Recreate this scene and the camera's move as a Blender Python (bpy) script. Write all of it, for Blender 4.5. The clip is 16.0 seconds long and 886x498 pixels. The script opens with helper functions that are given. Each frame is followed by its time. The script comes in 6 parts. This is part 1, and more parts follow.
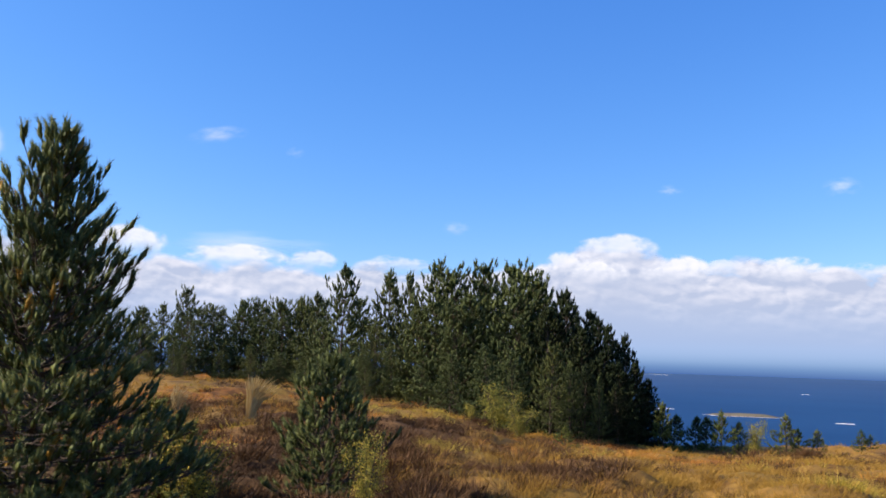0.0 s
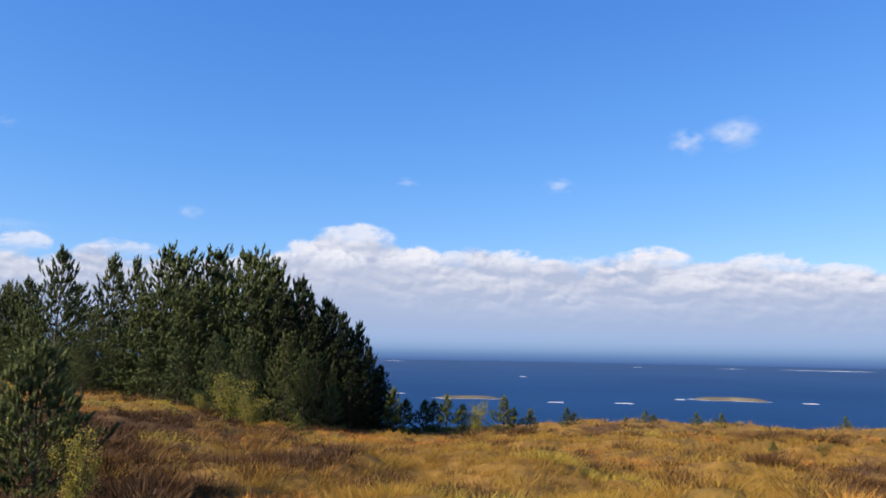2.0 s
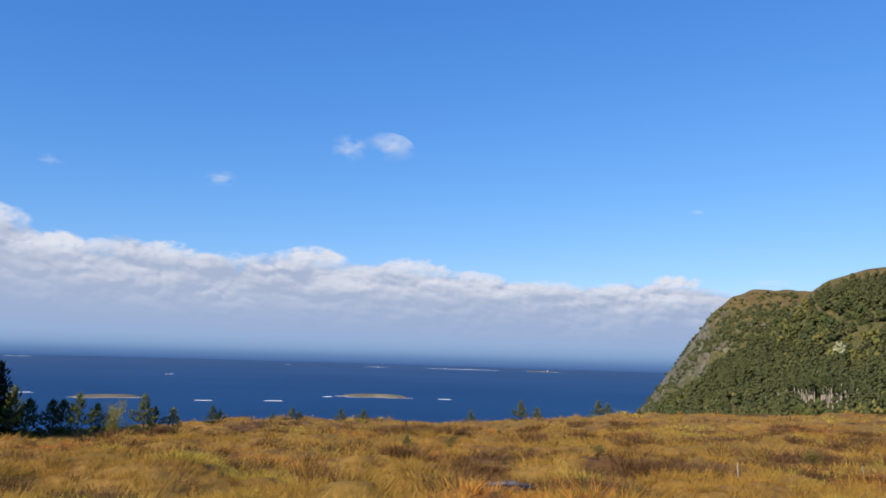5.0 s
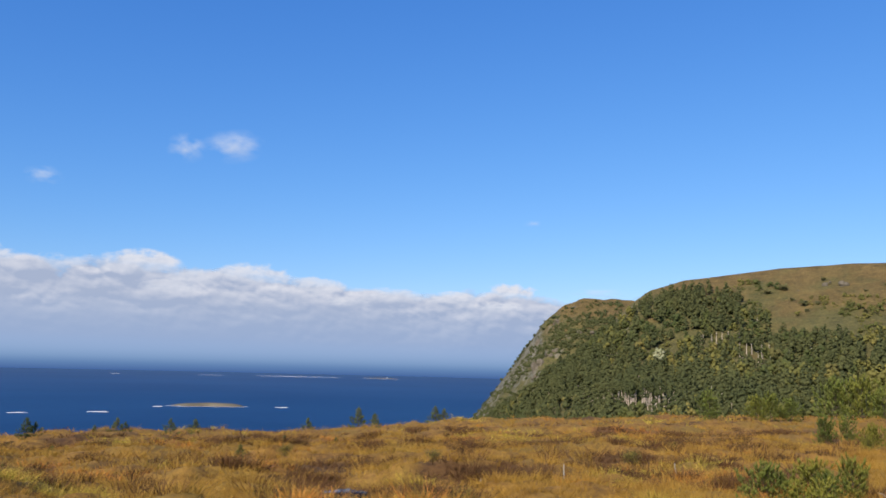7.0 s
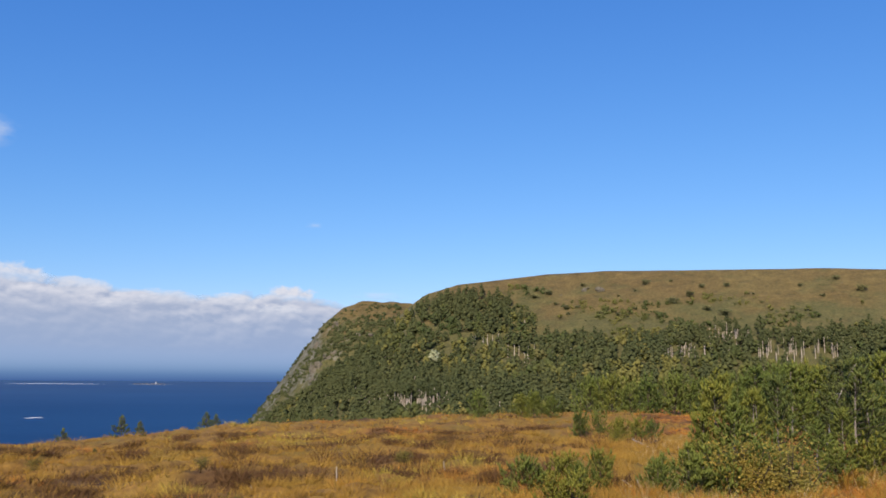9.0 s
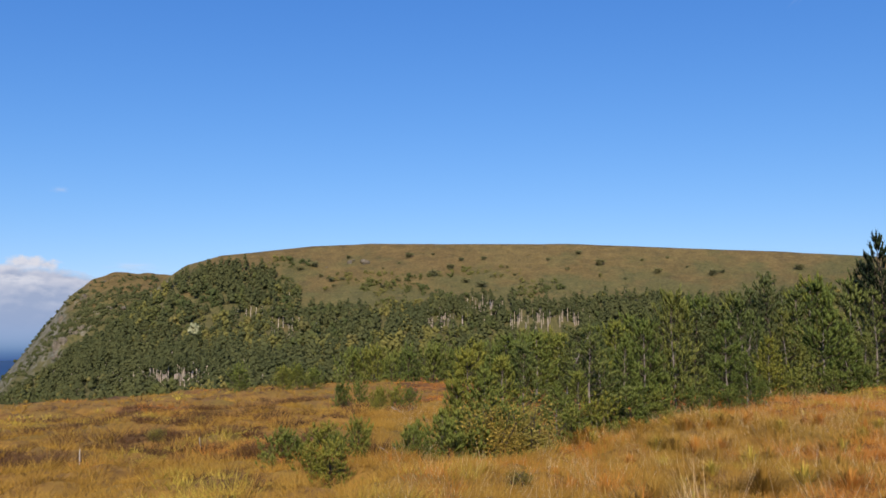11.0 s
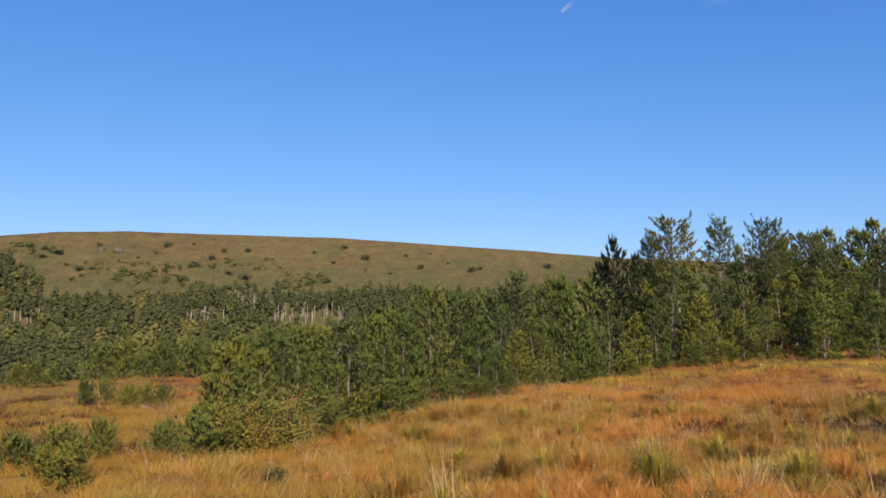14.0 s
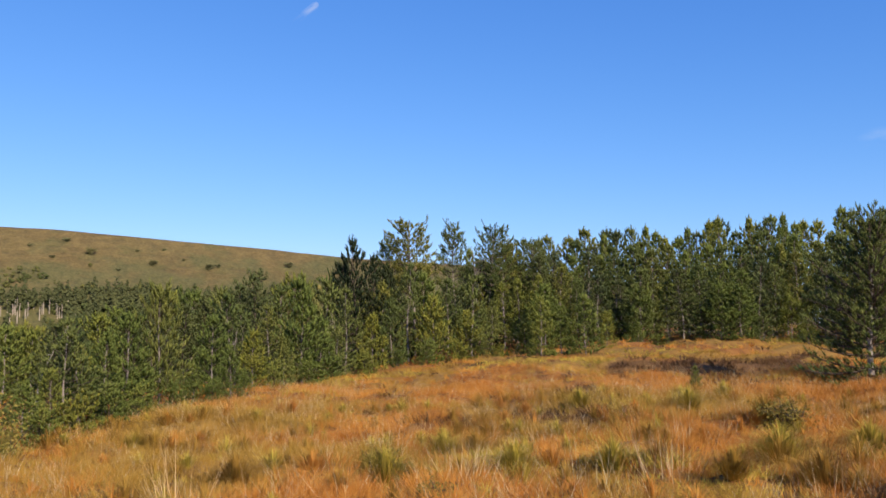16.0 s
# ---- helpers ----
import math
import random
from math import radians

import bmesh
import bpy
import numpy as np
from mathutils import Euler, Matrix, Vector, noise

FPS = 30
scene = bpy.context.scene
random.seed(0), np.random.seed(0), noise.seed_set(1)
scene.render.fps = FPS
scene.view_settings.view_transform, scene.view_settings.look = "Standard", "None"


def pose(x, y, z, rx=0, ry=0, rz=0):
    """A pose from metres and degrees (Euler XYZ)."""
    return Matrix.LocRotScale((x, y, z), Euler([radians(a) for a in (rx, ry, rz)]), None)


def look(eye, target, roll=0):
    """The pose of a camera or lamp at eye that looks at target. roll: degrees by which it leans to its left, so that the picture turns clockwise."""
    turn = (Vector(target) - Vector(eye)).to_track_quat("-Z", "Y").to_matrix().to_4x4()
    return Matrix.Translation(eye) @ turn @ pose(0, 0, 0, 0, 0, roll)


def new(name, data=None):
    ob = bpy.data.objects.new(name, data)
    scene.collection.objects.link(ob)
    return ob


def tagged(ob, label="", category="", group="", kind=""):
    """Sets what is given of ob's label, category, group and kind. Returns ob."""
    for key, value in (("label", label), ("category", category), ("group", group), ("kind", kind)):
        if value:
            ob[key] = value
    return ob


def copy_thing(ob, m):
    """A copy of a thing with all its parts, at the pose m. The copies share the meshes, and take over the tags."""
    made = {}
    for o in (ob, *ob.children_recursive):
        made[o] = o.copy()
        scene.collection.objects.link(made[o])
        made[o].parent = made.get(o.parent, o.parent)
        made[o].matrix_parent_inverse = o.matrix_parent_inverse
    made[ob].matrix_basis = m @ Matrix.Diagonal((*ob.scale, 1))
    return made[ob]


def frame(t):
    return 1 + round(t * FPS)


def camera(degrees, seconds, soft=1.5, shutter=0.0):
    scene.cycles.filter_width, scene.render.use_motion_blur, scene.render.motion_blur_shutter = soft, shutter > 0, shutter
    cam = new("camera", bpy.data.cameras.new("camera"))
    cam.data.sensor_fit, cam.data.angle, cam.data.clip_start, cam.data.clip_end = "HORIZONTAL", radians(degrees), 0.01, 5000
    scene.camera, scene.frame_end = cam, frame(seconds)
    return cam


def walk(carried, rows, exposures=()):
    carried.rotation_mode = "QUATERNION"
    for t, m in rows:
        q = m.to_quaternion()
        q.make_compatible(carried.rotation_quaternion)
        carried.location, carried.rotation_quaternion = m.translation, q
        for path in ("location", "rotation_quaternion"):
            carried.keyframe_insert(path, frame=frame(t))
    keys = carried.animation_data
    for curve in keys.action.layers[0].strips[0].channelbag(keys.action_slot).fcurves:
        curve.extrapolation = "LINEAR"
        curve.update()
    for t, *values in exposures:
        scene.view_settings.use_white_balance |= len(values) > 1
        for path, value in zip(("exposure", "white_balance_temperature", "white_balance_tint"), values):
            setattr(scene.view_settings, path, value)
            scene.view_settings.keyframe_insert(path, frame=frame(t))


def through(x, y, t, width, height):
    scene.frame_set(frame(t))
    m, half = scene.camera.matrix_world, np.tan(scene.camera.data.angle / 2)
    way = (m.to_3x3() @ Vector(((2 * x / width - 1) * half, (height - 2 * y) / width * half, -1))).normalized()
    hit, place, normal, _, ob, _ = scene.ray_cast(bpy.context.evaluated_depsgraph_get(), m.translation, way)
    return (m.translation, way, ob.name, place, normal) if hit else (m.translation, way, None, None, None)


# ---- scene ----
cam = camera(55.74, 16.0, soft=1.7)
EYE, ARM = 1.7, 0.2          # eye height over the heath, and the reach of the arm that swings the camera
# seconds, yaw to the left, pitch up, roll
PATH = [
    (0.0, 0.00, 7.15, 1.68),
    (0.5, -5.48, 7.34, 1.30),
    (1.0, -10.35, 7.45, 1.09),
    (1.5, -13.84, 7.23, 0.94),
    (2.0, -17.84, 6.72, 0.98),
    (2.5, -22.49, 6.71, 1.12),
    (3.0, -26.28, 6.96, 1.12),
    (3.5, -30.01, 7.20, 1.15),
    (4.0, -34.51, 7.39, 1.33),
    (6.5, -48.19, 7.32, 1.79),
    (7.0, -51.84, 7.87, 1.48),
    (7.5, -56.66, 7.75, 1.16),
    (8.0, -59.93, 8.56, 0.18),
    (8.5, -63.37, 8.67, 0.41),
    (9.0, -66.88, 8.32, 0.70),
    (9.5, -70.88, 7.47, 0.39),
    (10.0, -75.44, 6.66, 0.18),
    (12.5, -88.93, 6.74, -0.96),
    (13.0, -89.89, 6.39, -0.91),
    (13.5, -92.45, 6.42, -1.24),
    (14.0, -98.85, 5.91, -0.45),
    (14.5, -104.05, 5.93, 0.17),
    (15.0, -108.86, 5.99, 0.22),
    (15.5, -112.99, 6.13, -0.17),
    (16.0, -116.46, 5.72, -0.66),
]


def eye_pose(yaw, pitch, roll):
    a = radians(yaw)
    spot = Matrix.Translation((-ARM * math.sin(a), ARM * (math.cos(a) - 1), EYE))
    return spot @ pose(0, 0, 0, 0, 0, yaw) @ pose(0, 0, 0, 90 + pitch) @ pose(0, 0, 0, 0, 0, roll)


walk(cam, [(t, eye_pose(yaw, pitch, roll)) for t, yaw, pitch, roll in PATH],
     [(0.0, 1.02, 6800, 13), (0.7, 1.04, 6800, 13), (1.5, 1.0, 6850, 13), (2.5, 0.73, 6600, 11), (3.5, 0.78, 6550, 10), (4.1, 0.68, 6500, 10), (8.0, 0.62, 6550, 11), (13.0, 0.50, 6650, 14), (16.0, 0.80, 6750, 15)])

# ---- sky, sun ----
SUN_AZ, SUN_EL = 95.0, 32.0
world = bpy.data.worlds.new("sky")
scene.world = world
world.use_nodes = True
wn, wl = world.node_tree.nodes, world.node_tree.links
sky = wn.new("ShaderNodeTexSky")
sky.sky_type, sky.sun_disc = "NISHITA", False
sky.sun_elevation, sky.sun_rotation = radians(SUN_EL), radians(-SUN_AZ)
sky.altitude, sky.air_density, sky.dust_density, sky.ozone_density = 100, 1.0, 0.3, 2.0
# a clear cool sky: deeper blue above, less pale near the horizon
split, join = wn.new("ShaderNodeSeparateColor"), wn.new("ShaderNodeCombineColor")
wl.new(sky.outputs[0], split.inputs[0])
for k, (power, gain) in enumerate(((1.25, 0.0310), (0.88, 0.0775), (0.58, 0.207))):
    bend = wn.new("ShaderNodeMath")
    bend.operation, bend.inputs[1].default_value = "POWER", power
    scale = wn.new("ShaderNodeMath")
    scale.operation, scale.inputs[1].default_value = "MULTIPLY", gain
    wl.new(split.outputs[k], bend.inputs[0])
    wl.new(bend.outputs[0], scale.inputs[0])
    wl.new(scale.outputs[0], join.inputs[k])
wl.new(join.outputs[0], wn["Background"].inputs[0])
wn["Background"].inputs[1].default_value = 1.0

sun = new("sun", bpy.data.lights.new("sun", "SUN"))
sun.data.energy, sun.data.angle, sun.data.color = 5.0, radians(0.53), (1.0, 0.87, 0.74)
a, e = radians(SUN_AZ), radians(SUN_EL)
sun.matrix_world = look((0, 0, 60), Vector((0, 0, 60)) - Vector((-math.sin(a) * math.cos(e), math.cos(a) * math.cos(e), math.sin(e))))


# ---- materials ----
def nodes_of(name):
    m = bpy.data.materials.new(name)
    m.use_nodes = True
    return m, m.node_tree.nodes, m.node_tree.links


def ramp(n, l, fac, stops):
    r = n.new("ShaderNodeValToRGB")
    el = r.color_ramp.elements
    while len(el) < len(stops):
        el.new(0.5)
    for k, (p, c) in zip(el, stops):
        k.position, k.color = p, (*c, 1)
    l.new(fac, r.inputs[0])
    return r.outputs[0]


def noise_tex(n, l, coords, scale, detail=4.0, rough=0.6):
    t = n.new("ShaderNodeTexNoise")
    t.inputs["Scale"].default_value, t.inputs["Detail"].default_value, t.inputs["Roughness"].default_value = scale, detail, rough
    l.new(coords, t.inputs["Vector"])
    return t.outputs["Fac"]


def mixed(n, l, fac, a, b, how="MIX"):
    m = n.new("ShaderNodeMix")
    m.data_type, m.blend_type = "RGBA", how
    for sock, v in ((m.inputs[0], fac), (m.inputs[6], a), (m.inputs[7], b)):
        if isinstance(v, (int, float)):
            sock.default_value = v
        elif isinstance(v, tuple):
            sock.default_value = (*v, 1)
        else:
            l.new(v, sock)
    return m.outputs[2]


def math_node(n, l, how, a, b=0.0, clamp=False):
    m = n.new("ShaderNodeMath")
    m.operation, m.use_clamp = how, clamp
    for sock, v in zip(m.inputs, (a, b)):
        if isinstance(v, (int, float)):
            sock.default_value = v
        else:
            l.new(v, sock)
    return m.outputs[0]


def surface(name, fine, coarse, fine_scale, coarse_scale, rough=0.85, bump=0.3, bump_dist=0.02, blend=0.5):
    """A matt surface with colour at two scales and relief; fine and coarse are ramps of colours."""
    m, n, l = nodes_of(name)
    c = n.new("ShaderNodeTexCoord").outputs["Object"]
    f1 = noise_tex(n, l, c, fine_scale, 5)
    f2 = noise_tex(n, l, c, coarse_scale, 4)
    col = mixed(n, l, blend, ramp(n, l, f1, fine), ramp(n, l, f2, coarse))
    p = n["Principled BSDF"]
    l.new(col, p.inputs["Base Color"])
    p.inputs["Roughness"].default_value = rough
    p.inputs["Specular IOR Level"].default_value = 0.25
    b = n.new("ShaderNodeBump")
    b.inputs["Strength"].default_value, b.inputs["Distance"].default_value = bump, bump_dist
    l.new(f1, b.inputs["Height"])
    l.new(b.outputs[0], p.inputs["Normal"])
    return m


def blades(name, colours, patch=None, patch_scale=0.4, through=0.2, by_object=0.25, rough=0.6, tree_tone=False, gloss=0.08):
    """Leaves, needles and grass: colour varies from blade to blade and from plant to plant; some light comes through."""
    m, n, l = nodes_of(name)
    if tree_tone:
        tone = n.new("ShaderNodeAttribute")
        tone.attribute_name = "tone"
        col = ramp(n, l, tone.outputs["Fac"], colours)
    else:
        col = ramp(n, l, n.new("ShaderNodeNewGeometry").outputs["Random Per Island"], colours)
    if patch:
        c = n.new("ShaderNodeTexCoord").outputs["Object"]
        col = mixed(n, l, 0.6, col, ramp(n, l, noise_tex(n, l, c, patch_scale, 3), patch))
    o = n.new("ShaderNodeObjectInfo")
    tint = ramp(n, l, o.outputs["Random"], [(0, (0.55, 0.68, 0.74)), (0.5, (0.95, 1, 1)), (1, (1.35, 1.15, 0.85))])
    col = mixed(n, l, by_object * 2, col, tint, "MULTIPLY")
    p = n["Principled BSDF"]
    l.new(col, p.inputs["Base Color"])
    p.inputs["Roughness"].default_value = rough
    p.inputs["Specular IOR Level"].default_value = gloss
    tr = n.new("ShaderNodeBsdfTranslucent")
    l.new(col, tr.inputs[0])
    mx = n.new("ShaderNodeMixShader")
    mx.inputs[0].default_value = through
    l.new(p.outputs[0], mx.inputs[1])
    l.new(tr.outputs[0], mx.inputs[2])
    l.new(mx.outputs[0], n["Material Output"].inputs[0])
    return m


def heath_material():
    """Low moor grass, with heather and rust red sedge where they grow (laid on the ground as plant cover)."""
    m, n, l = nodes_of("heath")
    c = n.new("ShaderNodeTexCoord").outputs["Object"]
    f0, f1, f2 = noise_tex(n, l, c, 14.0, 4, 0.7), noise_tex(n, l, c, 3.0, 5, 0.65), noise_tex(n, l, c, 0.5, 4)
    grass = ramp(n, l, f1, [(0.28, (0.090, 0.048, 0.013)), (0.45, (0.175, 0.096, 0.022)), (0.6, (0.25, 0.142, 0.030)), (0.78, (0.32, 0.195, 0.050))])
    grass = mixed(n, l, ramp(n, l, f2, [(0.45, (0, 0, 0)), (0.65, (0.6, 0.6, 0.6))]), grass, (0.15, 0.112, 0.024))
    rust = ramp(n, l, f1, [(0.3, (0.075, 0.030, 0.009)), (0.5, (0.18, 0.075, 0.017)), (0.75, (0.30, 0.15, 0.035))])
    heather = ramp(n, l, f1, [(0.3, (0.042, 0.023, 0.010)), (0.5, (0.095, 0.051, 0.018)), (0.75, (0.165, 0.092, 0.030))])
    for cover, colour in (("rust", rust), ("heather", heather)):
        at_ = n.new("ShaderNodeAttribute")
        at_.attribute_name = cover
        edge = math_node(n, l, "ADD", at_.outputs["Fac"], math_node(n, l, "MULTIPLY", math_node(n, l, "SUBTRACT", f0, 0.5), 1.1))
        grass = mixed(n, l, ramp(n, l, edge, [(0.32, (0, 0, 0)), (0.68, (1, 1, 1))]), grass, colour)
    grass = mixed(n, l, 0.55, grass, ramp(n, l, f0, [(0.3, (0.6, 0.58, 0.55)), (0.5, (0.97, 0.97, 0.97)), (0.7, (1.2, 1.2, 1.15))]), "MULTIPLY")
    p = n["Principled BSDF"]
    l.new(grass, p.inputs["Base Color"])
    p.inputs["Roughness"].default_value = 0.9
    p.inputs["Specular IOR Level"].default_value = 0.15
    b = n.new("ShaderNodeBump")
    b.inputs["Strength"].default_value, b.inputs["Distance"].default_value = 0.7, 0.05
    l.new(math_node(n, l, "ADD", f1, math_node(n, l, "MULTIPLY", f0, 0.4)), b.inputs["Height"])
    l.new(b.outputs[0], p.inputs["Normal"])
    return m


M_HEATH = heath_material()
def moor_material():
    """Autumn moor with scattered scrub; bare grey rock where the ground is steep."""
    m, n, l = nodes_of("moor")
    c = n.new("ShaderNodeTexCoord").outputs["Object"]
    f0, f1, f2, f3 = (noise_tex(n, l, c, k, 5, 0.65) for k in (0.5, 0.11, 0.028, 0.009))
    green = ramp(n, l, f1, [(0.3, (0.028, 0.036, 0.013)), (0.5, (0.062, 0.068, 0.022)), (0.7, (0.104, 0.098, 0.034))])
    brown = ramp(n, l, f1, [(0.3, (0.052, 0.034, 0.014)), (0.5, (0.118, 0.076, 0.026)), (0.7, (0.185, 0.125, 0.046))])
    hgt = n.new("ShaderNodeSeparateXYZ")
    l.new(c, hgt.inputs[0])
    high = math_node(n, l, "MULTIPLY_ADD", hgt.outputs[2], 0.0045)
    high.node.inputs[2].default_value = -0.235
    col = mixed(n, l, ramp(n, l, math_node(n, l, "ADD", f2, high), [(0.43, (0, 0, 0)), (0.58, (0.95, 0.95, 0.95))]), green, brown)
    col = mixed(n, l, ramp(n, l, f3, [(0.4, (0.25, 0.25, 0.25)), (0.6, (0.0, 0.0, 0.0))]), col, (0.125, 0.115, 0.038))
    col = mixed(n, l, 0.38, col, ramp(n, l, f0, [(0.35, (0.026, 0.026, 0.011)), (0.5, (0.10, 0.084, 0.032)), (0.68, (0.19, 0.15, 0.065))]))
    rock = ramp(n, l, f1, [(0.3, (0.05, 0.054, 0.036)), (0.5, (0.10, 0.10, 0.075)), (0.7, (0.175, 0.168, 0.14))])
    nz = n.new("ShaderNodeSeparateXYZ")
    l.new(n.new("ShaderNodeNewGeometry").outputs["Normal"], nz.inputs[0])
    steep = math_node(n, l, "SUBTRACT", math_node(n, l, "ADD", math_node(n, l, "SUBTRACT", 0.80, nz.outputs[2]), math_node(n, l, "ADD", math_node(n, l, "MULTIPLY", f2, 0.5), math_node(n, l, "MULTIPLY", f1, 0.6))), 0.52)
    bare = ramp(n, l, steep, [(0.10, (0, 0, 0)), (0.24, (0.85, 0.85, 0.85))])
    col = mixed(n, l, bare, col, rock)
    p = n["Principled BSDF"]
    l.new(col, p.inputs["Base Color"])
    p.inputs["Roughness"].default_value = 0.9
    p.inputs["Specular IOR Level"].default_value = 0.15
    b = n.new("ShaderNodeBump")
    b.inputs["Strength"].default_value, b.inputs["Distance"].default_value = 0.9, 3.0
    l.new(math_node(n, l, "ADD", f1, math_node(n, l, "MULTIPLY", f0, 0.4)), b.inputs["Height"])
    l.new(b.outputs[0], p.inputs["Normal"])
    return m


M_MOOR = moor_material()
M_ROCK = surface("grey rock", [(0.3, (0.13, 0.13, 0.12)), (0.55, (0.26, 0.25, 0.23)), (0.75, (0.38, 0.37, 0.34))],
                 [(0.35, (0.14, 0.15, 0.10)), (0.6, (0.30, 0.29, 0.27))], 0.25, 0.03, bump=0.8, bump_dist=1.0)
M_CRAG = surface("weathered crag", [(0.3, (0.055, 0.048, 0.034)), (0.5, (0.11, 0.097, 0.072)), (0.7, (0.17, 0.15, 0.118))], [(0.4, (0.07, 0.064, 0.042)), (0.6, (0.14, 0.122, 0.092))], 0.6, 0.15, bump=0.8, bump_dist=0.8)
M_SKERRY = surface("skerry grass", [(0.3, (0.075, 0.068, 0.045)), (0.6, (0.13, 0.118, 0.08))], [(0.4, (0.07, 0.066, 0.046)), (0.6, (0.14, 0.125, 0.09))], 0.05, 0.01)
M_SURF = surface("breaking surf", [(0.3, (0.30, 0.36, 0.42)), (0.7, (0.60, 0.62, 0.64))], [(0.3, (0.35, 0.40, 0.46)), (0.7, (0.60, 0.61, 0.62))], 0.1, 0.02)
M_BARK = surface("pine bark", [(0.3, (0.03, 0.022, 0.016)), (0.6, (0.075, 0.056, 0.04))], [(0.4, (0.055, 0.04, 0.03)), (0.65, (0.10, 0.077, 0.058))], 30.0, 4.0, bump=0.7, bump_dist=0.01)
M_PALE = surface("bleached wood", [(0.3, (0.18, 0.16, 0.14)), (0.7, (0.34, 0.31, 0.27))], [(0.4, (0.2, 0.18, 0.15)), (0.65, (0.34, 0.32, 0.28))], 25.0, 3.0, bump=0.4, bump_dist=0.005)
M_GREYBARK = surface("grey pine bark", [(0.3, (0.12, 0.10, 0.085)), (0.6, (0.24, 0.21, 0.175))], [(0.4, (0.14, 0.12, 0.1)), (0.65, (0.26, 0.225, 0.19))], 30.0, 4.0, bump=0.7, bump_dist=0.01)
M_POST = surface("weathered post", [(0.3, (0.25, 0.23, 0.20)), (0.7, (0.40, 0.38, 0.34))], [(0.4, (0.26, 0.24, 0.2)), (0.65, (0.40, 0.38, 0.34))], 40.0, 5.0)
M_FARTRUNK = surface("far trunks", [(0.3, (0.27, 0.225, 0.175)), (0.7, (0.48, 0.41, 0.33))], [(0.4, (0.28, 0.235, 0.185)), (0.65, (0.46, 0.40, 0.32))], 1.0, 0.05)

M_NEEDLE = blades("pine needles", [(0, (0.082, 0.101, 0.028)), (0.5, (0.120, 0.140, 0.038)), (0.93, (0.166, 0.182, 0.050)), (1, (0.32, 0.20, 0.04))], through=0.3, by_object=0.42, rough=0.5, tree_tone=True, gloss=0.08)
M_NEEDLE_TALL = blades("blue-green pine needles", [(0, (0.060, 0.080, 0.030)), (0.5, (0.096, 0.120, 0.042)), (0.93, (0.145, 0.168, 0.056)), (1, (0.30, 0.19, 0.04))], through=0.3, by_object=0.0, rough=0.5, tree_tone=True, gloss=0.08)
M_NEEDLE_DEEP = blades("deep green pine needles", [(0, (0.048, 0.066, 0.025)), (0.5, (0.072, 0.092, 0.033)), (1, (0.108, 0.128, 0.043))], through=0.22, by_object=0.2, rough=0.5, tree_tone=True, gloss=0.08)
M_NEEDLE_YOUNG = blades("young pine needles", [(0, (0.104, 0.130, 0.029)), (0.5, (0.150, 0.176, 0.038)), (1, (0.214, 0.236, 0.053))], through=0.34, by_object=0.4, rough=0.5, tree_tone=True, gloss=0.08)
# near-black: shade on the grove's right side put into the colour; also dark slope pines
M_NEEDLE_DARK_SHADED = blades("dark and shaded pine needles", [(0, (0.012, 0.020, 0.010)), (0.6, (0.022, 0.031, 0.013)), (1, (0.036, 0.046, 0.018))], through=0.04, by_object=0.2, rough=0.55, tree_tone=True, gloss=0.05)
M_SHRUB = blades("olive shrub leaves", [(0, (0.17, 0.145, 0.032)), (0.6, (0.27, 0.220, 0.048)), (1, (0.36, 0.28, 0.07))], through=0.35)
M_BIRCH = blades("yellowing birch leaves", [(0, (0.16, 0.17, 0.035)), (0.6, (0.30, 0.26, 0.05)), (1, (0.42, 0.32, 0.06))])
M_FARPINE = blades("far pine crowns", [(0, (0.050, 0.062, 0.026)), (0.5, (0.066, 0.078, 0.030)), (1, (0.092, 0.100, 0.038))], [(0.35, (0.054, 0.065, 0.027)), (0.65, (0.080, 0.086, 0.033))], 0.03, through=0.2, by_object=0.0, rough=0.95, tree_tone=True)
M_FARLEAF = blades("far broadleaf crowns", [(0, (0.060, 0.078, 0.024)), (0.5, (0.082, 0.096, 0.029)), (0.92, (0.110, 0.114, 0.036)), (1, (0.17, 0.135, 0.05))], [(0.40, (0.046, 0.062, 0.024)), (0.49, (0.092, 0.098, 0.031)), (0.57, (0.185, 0.165, 0.046))], 0.018, through=0.2, by_object=0.0, rough=0.95, tree_tone=True)
M_PALELEAF = blades("pale silvery leaves", [(0, (0.20, 0.22, 0.12)), (1, (0.36, 0.37, 0.22))], None, through=0.2, by_object=0.0, rough=0.95)
M_BUSH = blades("far moor bushes", [(0, (0.095, 0.10, 0.045)), (1, (0.17, 0.165, 0.075))], None, through=0.2, by_object=0.2, rough=0.95)
M_GOLD = blades("golden moor grass", [(0, (0.20, 0.108, 0.022)), (0.5, (0.36, 0.208, 0.037)), (1, (0.52, 0.34, 0.088))], [(0.3, (0.165, 0.086, 0.016)), (0.5, (0.31, 0.185, 0.033)), (0.7, (0.25, 0.178, 0.034))], 0.6, 0.3, by_object=0.0)
M_RUST = blades("rust red moor grass", [(0, (0.25, 0.090, 0.018)), (0.5, (0.46, 0.195, 0.034)), (1, (0.62, 0.36, 0.10))], [(0.35, (0.29, 0.098, 0.018)), (0.65, (0.52, 0.245, 0.045))], 0.6, 0.3, by_object=0.0)
M_GREEN = blades("green rush grass", [(0, (0.18, 0.155, 0.024)), (0.5, (0.36, 0.285, 0.042)), (1, (0.56, 0.41, 0.09))], None, 0.3, 0.3, by_object=0.0)
M_PALEGRASS = blades("bleached grass", [(0, (0.45, 0.32, 0.15)), (1, (0.70, 0.56, 0.34))], None, 0.3, 0.35)
